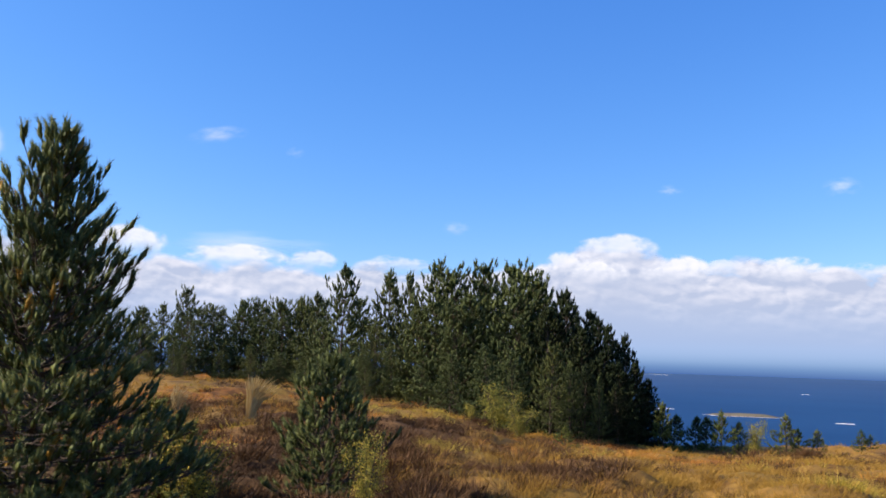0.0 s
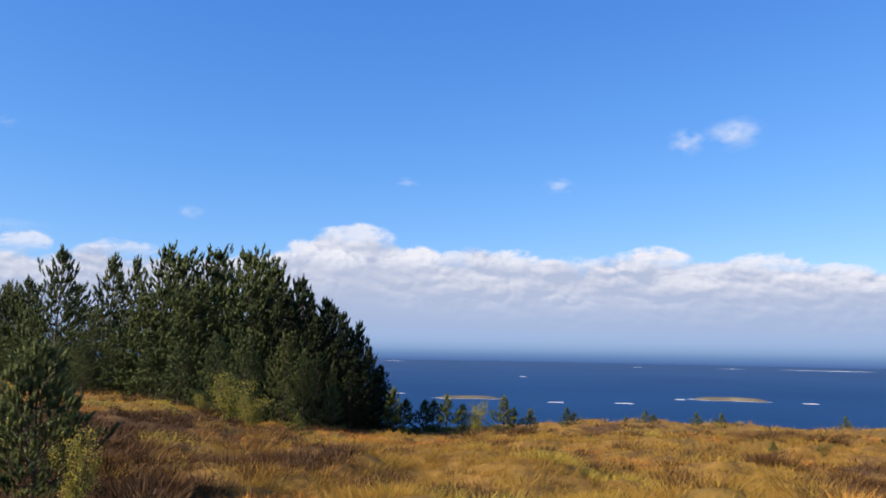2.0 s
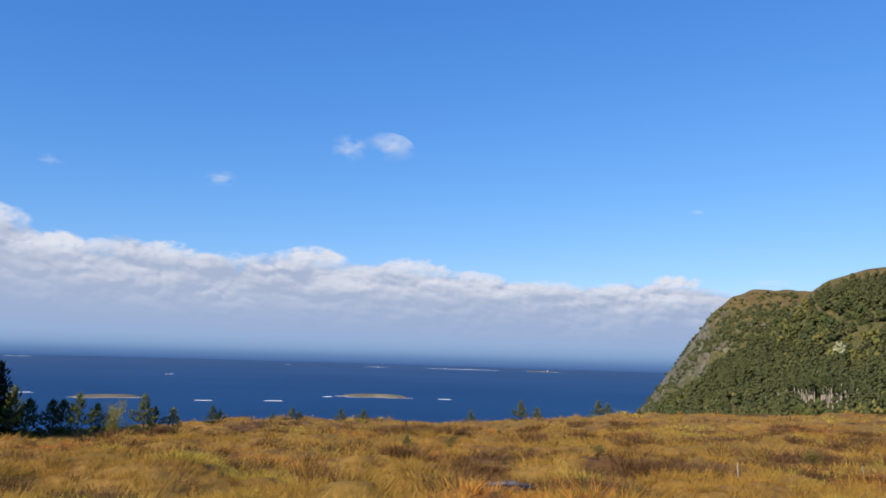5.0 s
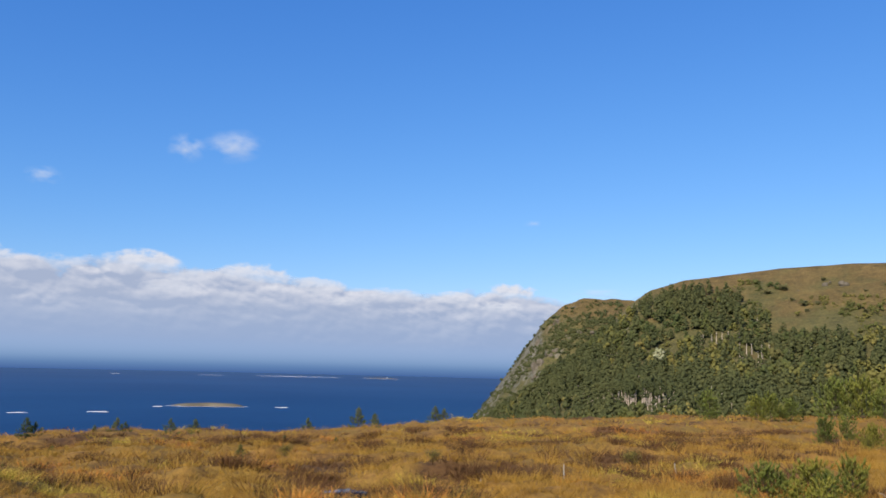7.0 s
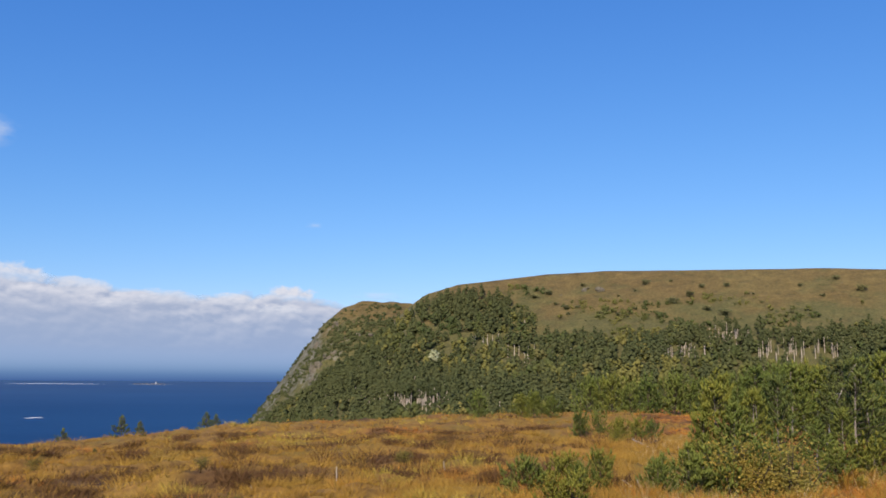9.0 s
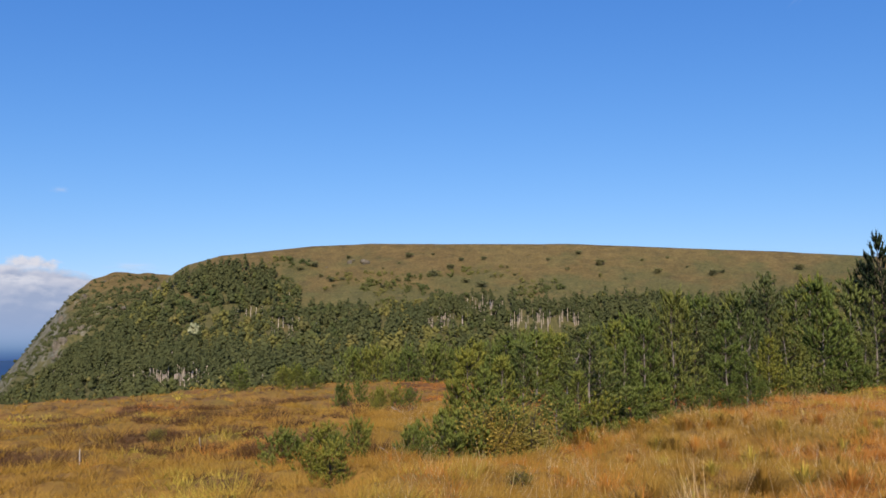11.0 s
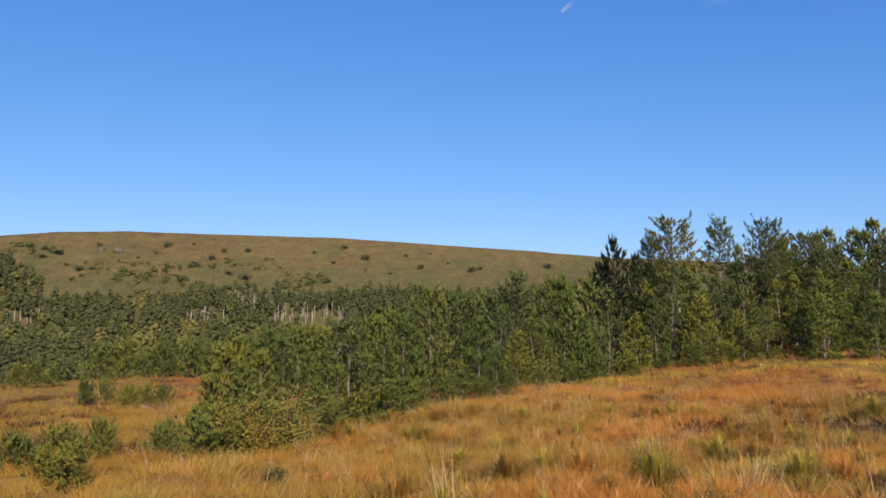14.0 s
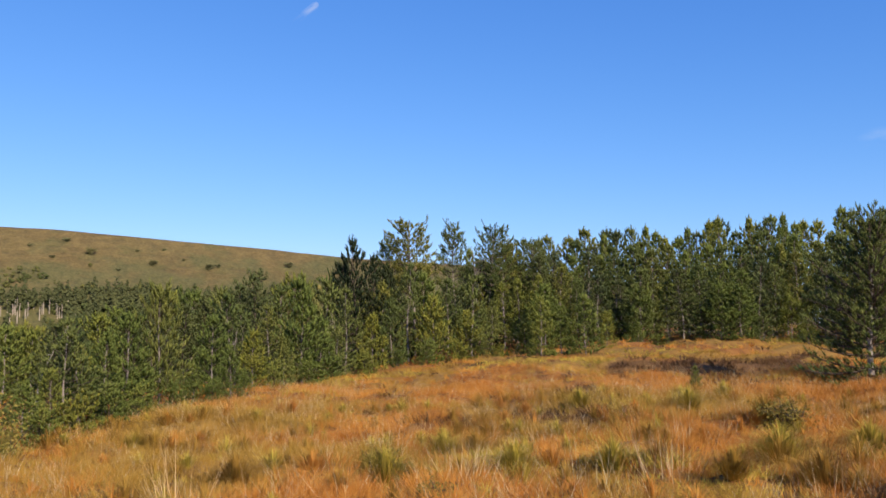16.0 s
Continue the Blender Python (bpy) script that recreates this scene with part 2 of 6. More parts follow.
M_STRAW = blades("straw grass", [(0, (0.48, 0.31, 0.11)), (1, (0.74, 0.54, 0.25))], None, 0.3, 0.3)
M_HEATHER = blades("dark heather", [(0, (0.045, 0.024, 0.012)), (0.6, (0.095, 0.050, 0.021)), (1, (0.19, 0.11, 0.048))], [(0.35, (0.045, 0.026, 0.013)), (0.7, (0.125, 0.064, 0.024))], 0.5, 0.1, by_object=0.0)


def sea_material():
    m, n, l = nodes_of("sea water")
    c = n.new("ShaderNodeTexCoord").outputs["Object"]
    p = n["Principled BSDF"]
    l.new(ramp(n, l, noise_tex(n, l, c, 0.002, 4), [(0.3, (0.008, 0.044, 0.122)), (0.7, (0.0115, 0.056, 0.145))]), p.inputs["Base Color"])
    p.inputs["Roughness"].default_value = 0.8
    p.inputs["Specular IOR Level"].default_value = 0.0
    b = n.new("ShaderNodeBump")
    b.inputs["Strength"].default_value, b.inputs["Distance"].default_value = 1.0, 2.5
    l.new(noise_tex(n, l, c, 0.035, 6), b.inputs["Height"])
    l.new(b.outputs[0], p.inputs["Normal"])
    gl = n.new("ShaderNodeBsdfGlossy")
    gl.inputs["Roughness"].default_value = 0.4
    l.new(b.outputs[0], gl.inputs["Normal"])
    mx = n.new("ShaderNodeMixShader")
    graze = n.new("ShaderNodeLayerWeight")
    graze.inputs[0].default_value = 0.5
    l.new(ramp(n, l, graze.outputs["Facing"], [(0.90, (0.03, 0.03, 0.03)), (0.955, (0.05, 0.05, 0.05)), (0.975, (0.10, 0.10, 0.10)), (0.988, (0.11, 0.11, 0.11))]), mx.inputs[0])
    l.new(p.outputs[0], mx.inputs[1])
    l.new(gl.outputs[0], mx.inputs[2])
    l.new(mx.outputs[0], n["Material Output"].inputs[0])
    return m


M_SEA = sea_material()


def pool_material():
    m, n, l = nodes_of("bog water")
    p = n["Principled BSDF"]
    p.inputs["Base Color"].default_value = (0.01, 0.009, 0.007, 1)
    p.inputs["Roughness"].default_value = 0.05
    return m


M_POOL = pool_material()


def bank_material():
    """The cloud bank and haze over the sea; the sheet's map is in degrees of bearing and of height."""
    m, n, l = nodes_of("cloud bank")
    uv = n.new("ShaderNodeTexCoord").outputs["UV"]
    sep = n.new("ShaderNodeSeparateXYZ")
    l.new(uv, sep.inputs[0])
    u, v = sep.outputs[0], sep.outputs[1]
    pos = math_node(n, l, "DIVIDE", math_node(n, l, "ADD", u, 30.0), 100.0)      # bearing 30 to -70 laid on 0 to 1, from the left
    tops = [(0.0, 6.8), (0.10, 6.3), (0.14, 5.9), (0.22, 5.9), (0.30, 6.0), (0.375, 6.3), (0.395, 7.9), (0.43, 8.0), (0.455, 6.8), (0.52, 6.7), (0.57, 5.9), (0.63, 6.5), (0.70, 6.1),
            (0.80, 5.1), (0.88, 5.4), (0.905, 4.6), (0.96, 4.6), (1.0, 2.0)]
    top = ramp(n, l, pos, [(p, (h / 10, h / 10, h / 10)) for p, h in tops])
    top = math_node(n, l, "MULTIPLY", top, 10.0)
    mp = n.new("ShaderNodeMapping")
    mp.inputs["Scale"].default_value = (0.55, 1.0, 1.0)
    l.new(uv, mp.inputs[0])
    def heaped(coords):
        soft = noise_tex(n, l, coords, 0.42, 5, 0.5)
        puff = math_node(n, l, "ABSOLUTE", math_node(n, l, "SUBTRACT", noise_tex(n, l, coords, 0.6, 4, 0.45), 0.5))
        return math_node(n, l, "ADD", math_node(n, l, "MULTIPLY", soft, 0.8), math_node(n, l, "MULTIPLY", puff, 0.9))

    big = heaped(mp.outputs[0])
    off = n.new("ShaderNodeMapping")
    off.inputs["Scale"].default_value, off.inputs["Location"].default_value = (0.55, 1.0, 1.0), (-0.12, 0.28, 0.0)
    l.new(uv, off.inputs[0])
    shifted = heaped(off.outputs[0])
    # how far below the bank's ragged top
    deep = math_node(n, l, "ADD", math_node(n, l, "SUBTRACT", top, v), math_node(n, l, "MULTIPLY", math_node(n, l, "SUBTRACT", big, 0.5), 3.4))
    body = math_node(n, l, "MULTIPLY", deep, 1.5, True)
    # sunlit and shaded flanks of the puffs, painted into the emitted colour by shifted noise
    relief = math_node(n, l, "MULTIPLY_ADD", math_node(n, l, "SUBTRACT", big, shifted), 5.2, True)
    relief.node.inputs[2].default_value = 0.38
    near_top = math_node(n, l, "SUBTRACT", 1.0, math_node(n, l, "MULTIPLY", math_node(n, l, "SUBTRACT", top, v), 0.19), True)
    wide = n.new("ShaderNodeMapping")
    wide.inputs["Scale"].default_value = (0.16, 0.5, 1.0)
    l.new(uv, wide.inputs[0])
    groups = math_node(n, l, "MULTIPLY_ADD", noise_tex(n, l, wide.outputs[0], 1.0, 3, 0.5), 2.6, True)
    groups.node.inputs[2].default_value = -0.65
    lit = math_node(n, l, "MULTIPLY", math_node(n, l, "MULTIPLY", relief, near_top, True), math_node(n, l, "MULTIPLY_ADD", groups, 0.75), True)
    lit.node.inputs[1].links[0].from_node.inputs[2].default_value = 0.30
    cloud = mixed(n, l, lit, (0.250, 0.297, 0.405), (0.52, 0.526, 0.57))
    low = math_node(n, l, "MULTIPLY", v, 0.24, True)
    low = ramp(n, l, low, [(0.0, (0, 0, 0)), (1.0, (1, 1, 1))])
    col = mixed(n, l, low, (0.180, 0.260, 0.420), cloud)
    haze = ramp(n, l, math_node(n, l, "MULTIPLY_ADD", v, 0.5, True), [(0.08, (0.040, 0.088, 0.222)), (0.3, (0.078, 0.148, 0.290)), (0.5, (0.132, 0.214, 0.36)), (0.75, (0.17, 0.255, 0.405)), (1.0, (0.195, 0.28, 0.435))])
    haze.node.inputs[0].links[0].from_node.inputs[2].default_value = 0.5
    base = math_node(n, l, "MULTIPLY", v, 0.7, True)
    col = mixed(n, l, base, haze, col)
    # fades out to the right, past the headland
    fade = ramp(n, l, pos, [(0.0, (1, 1, 1)), (0.90, (1, 1, 1)), (0.96, (0.35, 0.35, 0.35)), (1.0, (0, 0, 0))])
    floor_haze = math_node(n, l, "SUBTRACT", 1.0, math_node(n, l, "MULTIPLY", v, 0.35), True)
    opac = math_node(n, l, "MULTIPLY", body, fade)
    opac = math_node(n, l, "MAXIMUM", opac, floor_haze)
    em = n.new("ShaderNodeEmission")
    l.new(col, em.inputs[0])
    tr = n.new("ShaderNodeBsdfTransparent")
    mx = n.new("ShaderNodeMixShader")
    l.new(opac, mx.inputs[0])
    l.new(tr.outputs[0], mx.inputs[1])
    l.new(em.outputs[0], mx.inputs[2])
    l.new(mx.outputs[0], n["Material Output"].inputs[0])
    return m


def puff_material():
    """A small ragged cloud: thins out from the middle of its sheet."""
    m, n, l = nodes_of("small cloud")
    tc = n.new("ShaderNodeTexCoord")
    uv = tc.outputs["UV"]
    rnd = n.new("ShaderNodeObjectInfo").outputs["Random"]
    mp = n.new("ShaderNodeMapping")
    cmb = n.new("ShaderNodeCombineXYZ")
    l.new(math_node(n, l, "MULTIPLY", rnd, 60.0), cmb.inputs[2])
    l.new(cmb.outputs[0], mp.inputs["Location"])
    l.new(uv, mp.inputs[0])
    f = noise_tex(n, l, mp.outputs[0], 1.5, 4, 0.5)
    ln = n.new("ShaderNodeVectorMath")
    ln.operation = "LENGTH"
    l.new(uv, ln.inputs[0])
    d = math_node(n, l, "SUBTRACT", 0.95, ln.outputs["Value"])
    a = math_node(n, l, "ADD", d, math_node(n, l, "MULTIPLY", math_node(n, l, "SUBTRACT", f, 0.5), 3.0))
    a = math_node(n, l, "MULTIPLY", a, 0.55, True)
    a = math_node(n, l, "MULTIPLY", a, math_node(n, l, "MULTIPLY", d, 1.6, True))
    att = n.new("ShaderNodeAttribute")
    att.attribute_type, att.attribute_name = "OBJECT", "thickness"
    a = math_node(n, l, "MULTIPLY", a, att.outputs["Fac"], True)
    em = n.new("ShaderNodeEmission")
    sep = n.new("ShaderNodeSeparateXYZ")
    l.new(uv, sep.inputs[0])
    l.new(ramp(n, l, math_node(n, l, "MULTIPLY_ADD", sep.outputs[1], 0.5), [(0.2, (0.36, 0.41, 0.50)), (0.75, (0.50, 0.53, 0.58))]), em.inputs[0])
    em.inputs[0].links[0].from_node.inputs[0].links[0].from_node.inputs[2].default_value = 0.5
    tr = n.new("ShaderNodeBsdfTransparent")
    mx = n.new("ShaderNodeMixShader")
    l.new(a, mx.inputs[0])
    l.new(tr.outputs[0], mx.inputs[1])
    l.new(em.outputs[0], mx.inputs[2])
    l.new(mx.outputs[0], n["Material Output"].inputs[0])
    return m


def cumulus_material():
    """A heaped cloud head: ragged bright top, grey foot that melts into the bank."""
    m, n, l = nodes_of("cumulus head")
    uv = n.new("ShaderNodeTexCoord").outputs["UV"]
    rnd = n.new("ShaderNodeObjectInfo").outputs["Random"]
    cmb = n.new("ShaderNodeCombineXYZ")
    l.new(math_node(n, l, "MULTIPLY", rnd, 80.0), cmb.inputs[2])

    def heap(dx, dy):
        mp = n.new("ShaderNodeMapping")
        mp.inputs["Scale"].default_value = (1.6, 1.0, 1.0)
        add = n.new("ShaderNodeVectorMath")
        add.operation, add.inputs[1].default_value = "ADD", (dx, dy, 0)
        l.new(cmb.outputs[0], add.inputs[0])
        l.new(add.outputs[0], mp.inputs["Location"])
        l.new(uv, mp.inputs[0])
        soft = noise_tex(n, l, mp.outputs[0], 0.9, 5, 0.5)
        puff = math_node(n, l, "ABSOLUTE", math_node(n, l, "SUBTRACT", noise_tex(n, l, mp.outputs[0], 1.5, 4, 0.5), 0.5))
        return math_node(n, l, "SUBTRACT", soft, math_node(n, l, "MULTIPLY", puff, 0.7))

    here, there = heap(0, 0), heap(0.14, -0.16)
    ln = n.new("ShaderNodeVectorMath")
    ln.operation = "LENGTH"
    l.new(uv, ln.inputs[0])
    sep = n.new("ShaderNodeSeparateXYZ")
    l.new(uv, sep.inputs[0])
    d = math_node(n, l, "SUBTRACT", 0.80, ln.outputs["Value"])
    edge = math_node(n, l, "MULTIPLY", math_node(n, l, "SUBTRACT", 0.98, ln.outputs["Value"]), 6.0, True)
    a = math_node(n, l, "ADD", d, math_node(n, l, "MULTIPLY", math_node(n, l, "SUBTRACT", here, 0.38), 1.9))
    a = math_node(n, l, "MULTIPLY", math_node(n, l, "MULTIPLY", a, 2.2, True), edge)
    foot = math_node(n, l, "MULTIPLY_ADD", sep.outputs[1], 1.1, True)
    foot.node.inputs[2].default_value = 0.85
    a = math_node(n, l, "MULTIPLY", a, foot)
    att = n.new("ShaderNodeAttribute")
    att.attribute_type, att.attribute_name = "OBJECT", "thickness"
    a = math_node(n, l, "MULTIPLY", a, att.outputs["Fac"], True)
    # light on the head's top and shade at its foot, set in the emission
    glow = math_node(n, l, "MULTIPLY_ADD", math_node(n, l, "SUBTRACT", here, there), 1.7)
    glow.node.inputs[2].default_value = 0.50
    glow = math_node(n, l, "ADD", glow, math_node(n, l, "MULTIPLY", sep.outputs[1], 0.38), True)
    em = n.new("ShaderNodeEmission")
    l.new(ramp(n, l, glow, [(0.1, (0.31, 0.355, 0.445)), (0.6, (0.45, 0.475, 0.54)), (1.0, (0.50, 0.508, 0.545))]), em.inputs[0])
    tr = n.new("ShaderNodeBsdfTransparent")
    mx = n.new("ShaderNodeMixShader")
    l.new(a, mx.inputs[0])
    l.new(tr.outputs[0], mx.inputs[1])
    l.new(em.outputs[0], mx.inputs[2])
    l.new(mx.outputs[0], n["Material Output"].inputs[0])
    return m


M_HEAD = cumulus_material()
M_BANK = bank_material()
M_PUFF = puff_material()


# ---- mesh helpers ----
def raw_mesh(name, verts, faces, material, smooth=False):
    """A mesh from arrays: faces is an (n, 3) or (n, 4) array."""
    verts, faces = np.asarray(verts, np.float32).reshape(-1, 3), np.asarray(faces, np.int32)
    me = bpy.data.meshes.new(name)
    k = faces.shape[1]
    me.vertices.add(len(verts))
    me.vertices.foreach_set("co", verts.ravel())
    me.loops.add(faces.size)
    me.loops.foreach_set("vertex_index", faces.ravel())
    me.polygons.add(len(faces))
    me.polygons.foreach_set("loop_start", np.arange(0, faces.size, k, dtype=np.int32))
    if smooth:
        me.polygons.foreach_set("use_smooth", np.ones(len(faces), bool))
    me.update(calc_edges=True)
    me.materials.append(material)
    return me


def part(name, me, parent, label=""):
    ob = new(name, me)
    ob.parent = parent
    return tagged(ob, label)


def at(az, r):
    """The place on the plan at a bearing (degrees to the left of north) and a distance."""
    return -r * np.sin(np.radians(az)), r * np.cos(np.radians(az))


def lattice(ix, iy, seed):
    h = (ix * 374761393 + iy * 668265263 + seed * 974634777) & 0x7FFFFFFF
    h = ((h ^ (h >> 13)) * 1274126177) & 0x7FFFFFFF
    return ((h ^ (h >> 16)) & 0xFFFF) / 65535.0


def value_noise(x, y, seed=0):
    ix, iy = np.floor(x).astype(np.int64), np.floor(y).astype(np.int64)
    fx, fy = x - ix, y - iy
    fx, fy = fx * fx * (3 - 2 * fx), fy * fy * (3 - 2 * fy)
    a, b = lattice(ix, iy, seed), lattice(ix + 1, iy, seed)
    c, d = lattice(ix, iy + 1, seed), lattice(ix + 1, iy + 1, seed)
    return (a + (b - a) * fx) * (1 - fy) + (c + (d - c) * fx) * fy - 0.5


def fbm(x, y, scale, octaves=4, seed=0):
    x, y = np.asarray(x, float) / scale, np.asarray(y, float) / scale
    out, amp = 0.0, 1.0
    for k in range(octaves):
        out = out + amp * value_noise(x, y, seed + k)
        x, y, amp = x * 2.03 + 17.1, y * 2.03 - 9.7, amp * 0.5
    return out


# ---- the lie of the land ----
SEA = -70.0
# bearing, distance of the plateau's rim, height of the ground there, steepness of the fall beyond
RIM = [(-180, 60, 1.4, 0.0), (-145, 56, 1.45, 0.0), (-130, 52, 1.35, 0.0), (-118, 44, 0.7, 0.0), (-111, 37, 0.2, 0.05), (-105, 31, 0.0, 0.10), (-98, 25, -0.1, 0.14),
       (-91, 44, -0.9, 0.22), (-84, 62, -1.0, 0.3), (-76, 60, -1.1, 0.3), (-68, 55, -1.24, 0.3), (-54, 45, -1.32, 0.35), (-44, 42, -1.66, 0.35), (-39, 42, -1.72, 0.35), (-35, 42, -1.87, 0.35), (-30, 40, -1.83, 0.35),
       (-25, 38, -1.78, 0.35), (-15, 34, -1.72, 0.35), (-9, 33, -1.45, 0.25), (-4, 36, -1.3, 0.12), (1, 40, -0.74, 0.1), (7, 45, -0.4, 0.06), (18, 52, 0.0, 0.03),
       (40, 56, 0.5, 0.0), (90, 60, 1.0, 0.0), (180, 60, 1.4, 0.0)]
_deg = np.arange(-180, 181)
_tab = []
for _k in (1, 2, 3):
    col = np.interp(_deg, [r[0] for r in RIM], [r[_k] for r in RIM])
    w = np.exp(-np.linspace(-2, 2, 9) ** 2)
    _tab.append(np.convolve(np.pad(col, 4, mode="edge"), w / w.sum(), mode="valid"))
# first four: heather hollows that paint the shadow patches beside the tall pine
HOLLOWS_AND_SHADE = [(12.7, 11.7, 1.0), (9.6, 11.4, 0.8), (4.2, 10.9, 0.7), (1.5, 10.9, 0.6), (-47.1, 20.0, 0.9), (-46.9, 13.3, 0.9), (-45.3, 16.5, 0.8), (-53.9, 16.2, 0.8), (-51.8, 13.8, 0.6), (-43.0, 16.8, 0.8)]
POOLS = [(-46.9, 13.3, 0.55, 0.42, -47), (-46.3, 14.3, 0.4, 0.25, -30), (-46.6, 19.6, 0.45, 0.3, -47), (-52.6, 12.4, 0.4, 0.2, -40)]


def mounds(x, y):
    """Tussocks a good half metre across: 1 on their tops, towards 0 in the dips between."""
    return np.clip(2.6 * np.abs(fbm(x, y, 1.1, 3, 15)), 0, 1)


def ground_z(x, y):
    x, y = np.asarray(x, float), np.asarray(y, float)
    r, az = np.hypot(x, y), np.degrees(np.arctan2(-x, y))
    rim, zr, steep = (np.interp(az, _deg, t) for t in _tab)
    s = np.clip((r - 7) / (rim - 7), 0, 1)
    d = np.clip(r - rim, 0, None)
    z = zr * s - steep * d * d / (d + 18) - 0.28 * np.clip(r - 110, 0, None) ** 2 / (np.clip(r - 110, 0, None) + 60) * (steep < 0.2)
    z = z + np.where(steep < 0.01, 0.02 * np.clip(d, 0, 60), 0)
    lumps = 0.34 * fbm(x, y, 5.0, 3, 3) + 0.36 * fbm(x, y, 1.3, 3, 11) + 0.12 * mounds(x, y) * np.clip((40 - r) / 24, 0.35, 1)
    lumps = lumps * np.clip((r - 1.0) / 6, 0, 1)
    for ha, hr, *_ in POOLS:
        hx, hy = at(ha, hr - 0.3)
        near = np.exp(-((x - hx) ** 2 + (y - hy) ** 2) / 1.1**2)
        lumps = lumps * (1 - 0.92 * near) - 0.10 * near
    for ha, hr, hw in HOLLOWS_AND_SHADE:
        hx, hy = at(ha, hr)
        lumps = lumps - 0.22 * np.exp(-((x - hx) ** 2 + (y - hy) ** 2) / hw**2)
    return z + lumps + 0.02 * np.clip(d, 0, 60) * fbm(x, y, 20, 2, 5)


def plant_cover(x, y):
    """How strongly heather and rust red sedge grow at a place, about 0.5 at the edge of a patch; some heather stands in
    for tree shadow.
    """
    r, a = np.hypot(x, y), np.degrees(np.arctan2(-x, y))
    # heather also thickens near the tall pine, partly to darken its shadowed ground
    kind = 0.75 * fbm(x, y, 1.7, 4, 71) + 0.22 * (0.45 - mounds(x, y)) + 0.34 * np.exp(-(((a - 4) / 13) ** 2) - ((r - 18) / 10) ** 2) + (0.22 * np.clip((a + 8) / 10, 0, 1) * np.clip((20 - r) / 6, 0, 1) + 0.08 * np.clip((a + 12) / 10, 0, 1)) * np.clip((80 - a) / 30, 0, 1)
    # extra heather paints the leaning pine's shadow band with its darker growth, and a nearer patch
    kind = kind + 0.5 * np.exp(-(((a + 138) / 8) ** 2) - ((r - 26) / 3.5) ** 2) + 0.25 * np.exp(-(((a + 141) / 7) ** 2) - ((r - 12) / 2.5) ** 2)
    # dark heather in the hollows, and in the painted shadow patches listed with them
    for ha, hr, hw in HOLLOWS_AND_SHADE:
        hx, hy = at(ha, hr)
        kind = kind + 0.8 * np.exp(-((x - hx) ** 2 + (y - hy) ** 2) / (1.1 * hw) ** 2)
    red = fbm(x, y, 3.0, 4, 83) + np.where(a < -80, 0.09, -0.26 + 0.34 * np.clip((a + 22) / 12, 0, 1)) + np.where((a < -95) & (r > 18), 0.08, 0.0)
    return 0.5 + (kind - np.where(a < -40, 0.25, 0.19)) * 1.5, 0.5 + (red - 0.16) * 1.2


def sheet(name, azs, rs, height, material):
    A, R = np.meshgrid(np.asarray(azs, float), np.asarray(rs, float), indexing="ij")
    X, Y = at(A, R)
    Z = height(X, Y)
    i = np.arange(len(azs) * len(rs)).reshape(len(azs), len(rs))
    f = np.stack([i[:-1, :-1], i[:-1, 1:], i[1:, 1:], i[1:, :-1]], -1).reshape(-1, 4)
    return raw_mesh(name, np.stack([X, Y, Z], -1), f, material, True)


azs = np.concatenate([np.arange(180, 36, -6), np.arange(36, -152, -0.5), np.arange(-152, -180.1, -4)])
rs = np.concatenate([[0.0005, 0.5, 1.2, 2, 3, 4, 5], np.geomspace(6, 75, 150), np.geomspace(78, 420, 40)])
ground = new("ground", sheet("ground", azs, rs, lambda x, y: np.maximum(ground_z(x, y), SEA - 4), M_HEATH))
co = np.empty(len(ground.data.vertices) * 3, np.float32)
ground.data.vertices.foreach_get("co", co)
for cover, value in zip(("heather", "rust"), plant_cover(co[0::3].astype(float), co[1::3].astype(float))):
    ground.data.attributes.new(cover, "FLOAT", "POINT").data.foreach_set("value", np.clip(value, 0, 1).astype(np.float32))
tagged(ground, "rolling heath of golden and rust brown moor grass", "ground", kind="structure")

# the sea, a round sheet out to the horizon
sea_rs = np.geomspace(150, 4900, 60)
sea = new("sea", sheet("sea", np.arange(180, -181, -4), sea_rs, lambda x, y: 0 * x + SEA, M_SEA))
tagged(sea, "deep blue open sea under a hazy horizon", "sea", kind="structure")

# ---- the wooded hill and the sea cliff ----
CREST = [(-50, -9.0), (-54, -4.2), (-57.6, -2.2), (-60.2, 0.2), (-63.2, 2.9), (-64.6, 4.3), (-65.8, 5.2), (-68, 5.9), (-71.2, 6.3), (-73.9, 6.65), (-78, 6.85), (-91, 6.7),
         (-98, 6.25), (-104, 5.77), (-110, 5.15), (-118, 4.6), (-135, 2.5), (-150, 1.0)]
CLIFF = [(-50, -9.0), (-53, -5.5), (-54.3, -3.4), (-56.5, -0.45), (-58, 1.8), (-58.7, 2.95), (-60.2, 4.3), (-61.4, 4.65), (-64.5, 4.6), (-68, 4.4), (-75, 3.0), (-150, 0.0)]


def slope_of(table, az, r, near, far, foot):
    crest = np.interp(-az, [-a for a, _ in table], [c for _, c in table])
    u = np.clip((r - near) / (far - near), 0, 1.0)
    e = foot + (crest - foot) * u**0.75
    z = EYE + np.minimum(r, far) * np.tan(np.radians(e))
    return z - 0.10 * np.clip(r - far, 0, None)


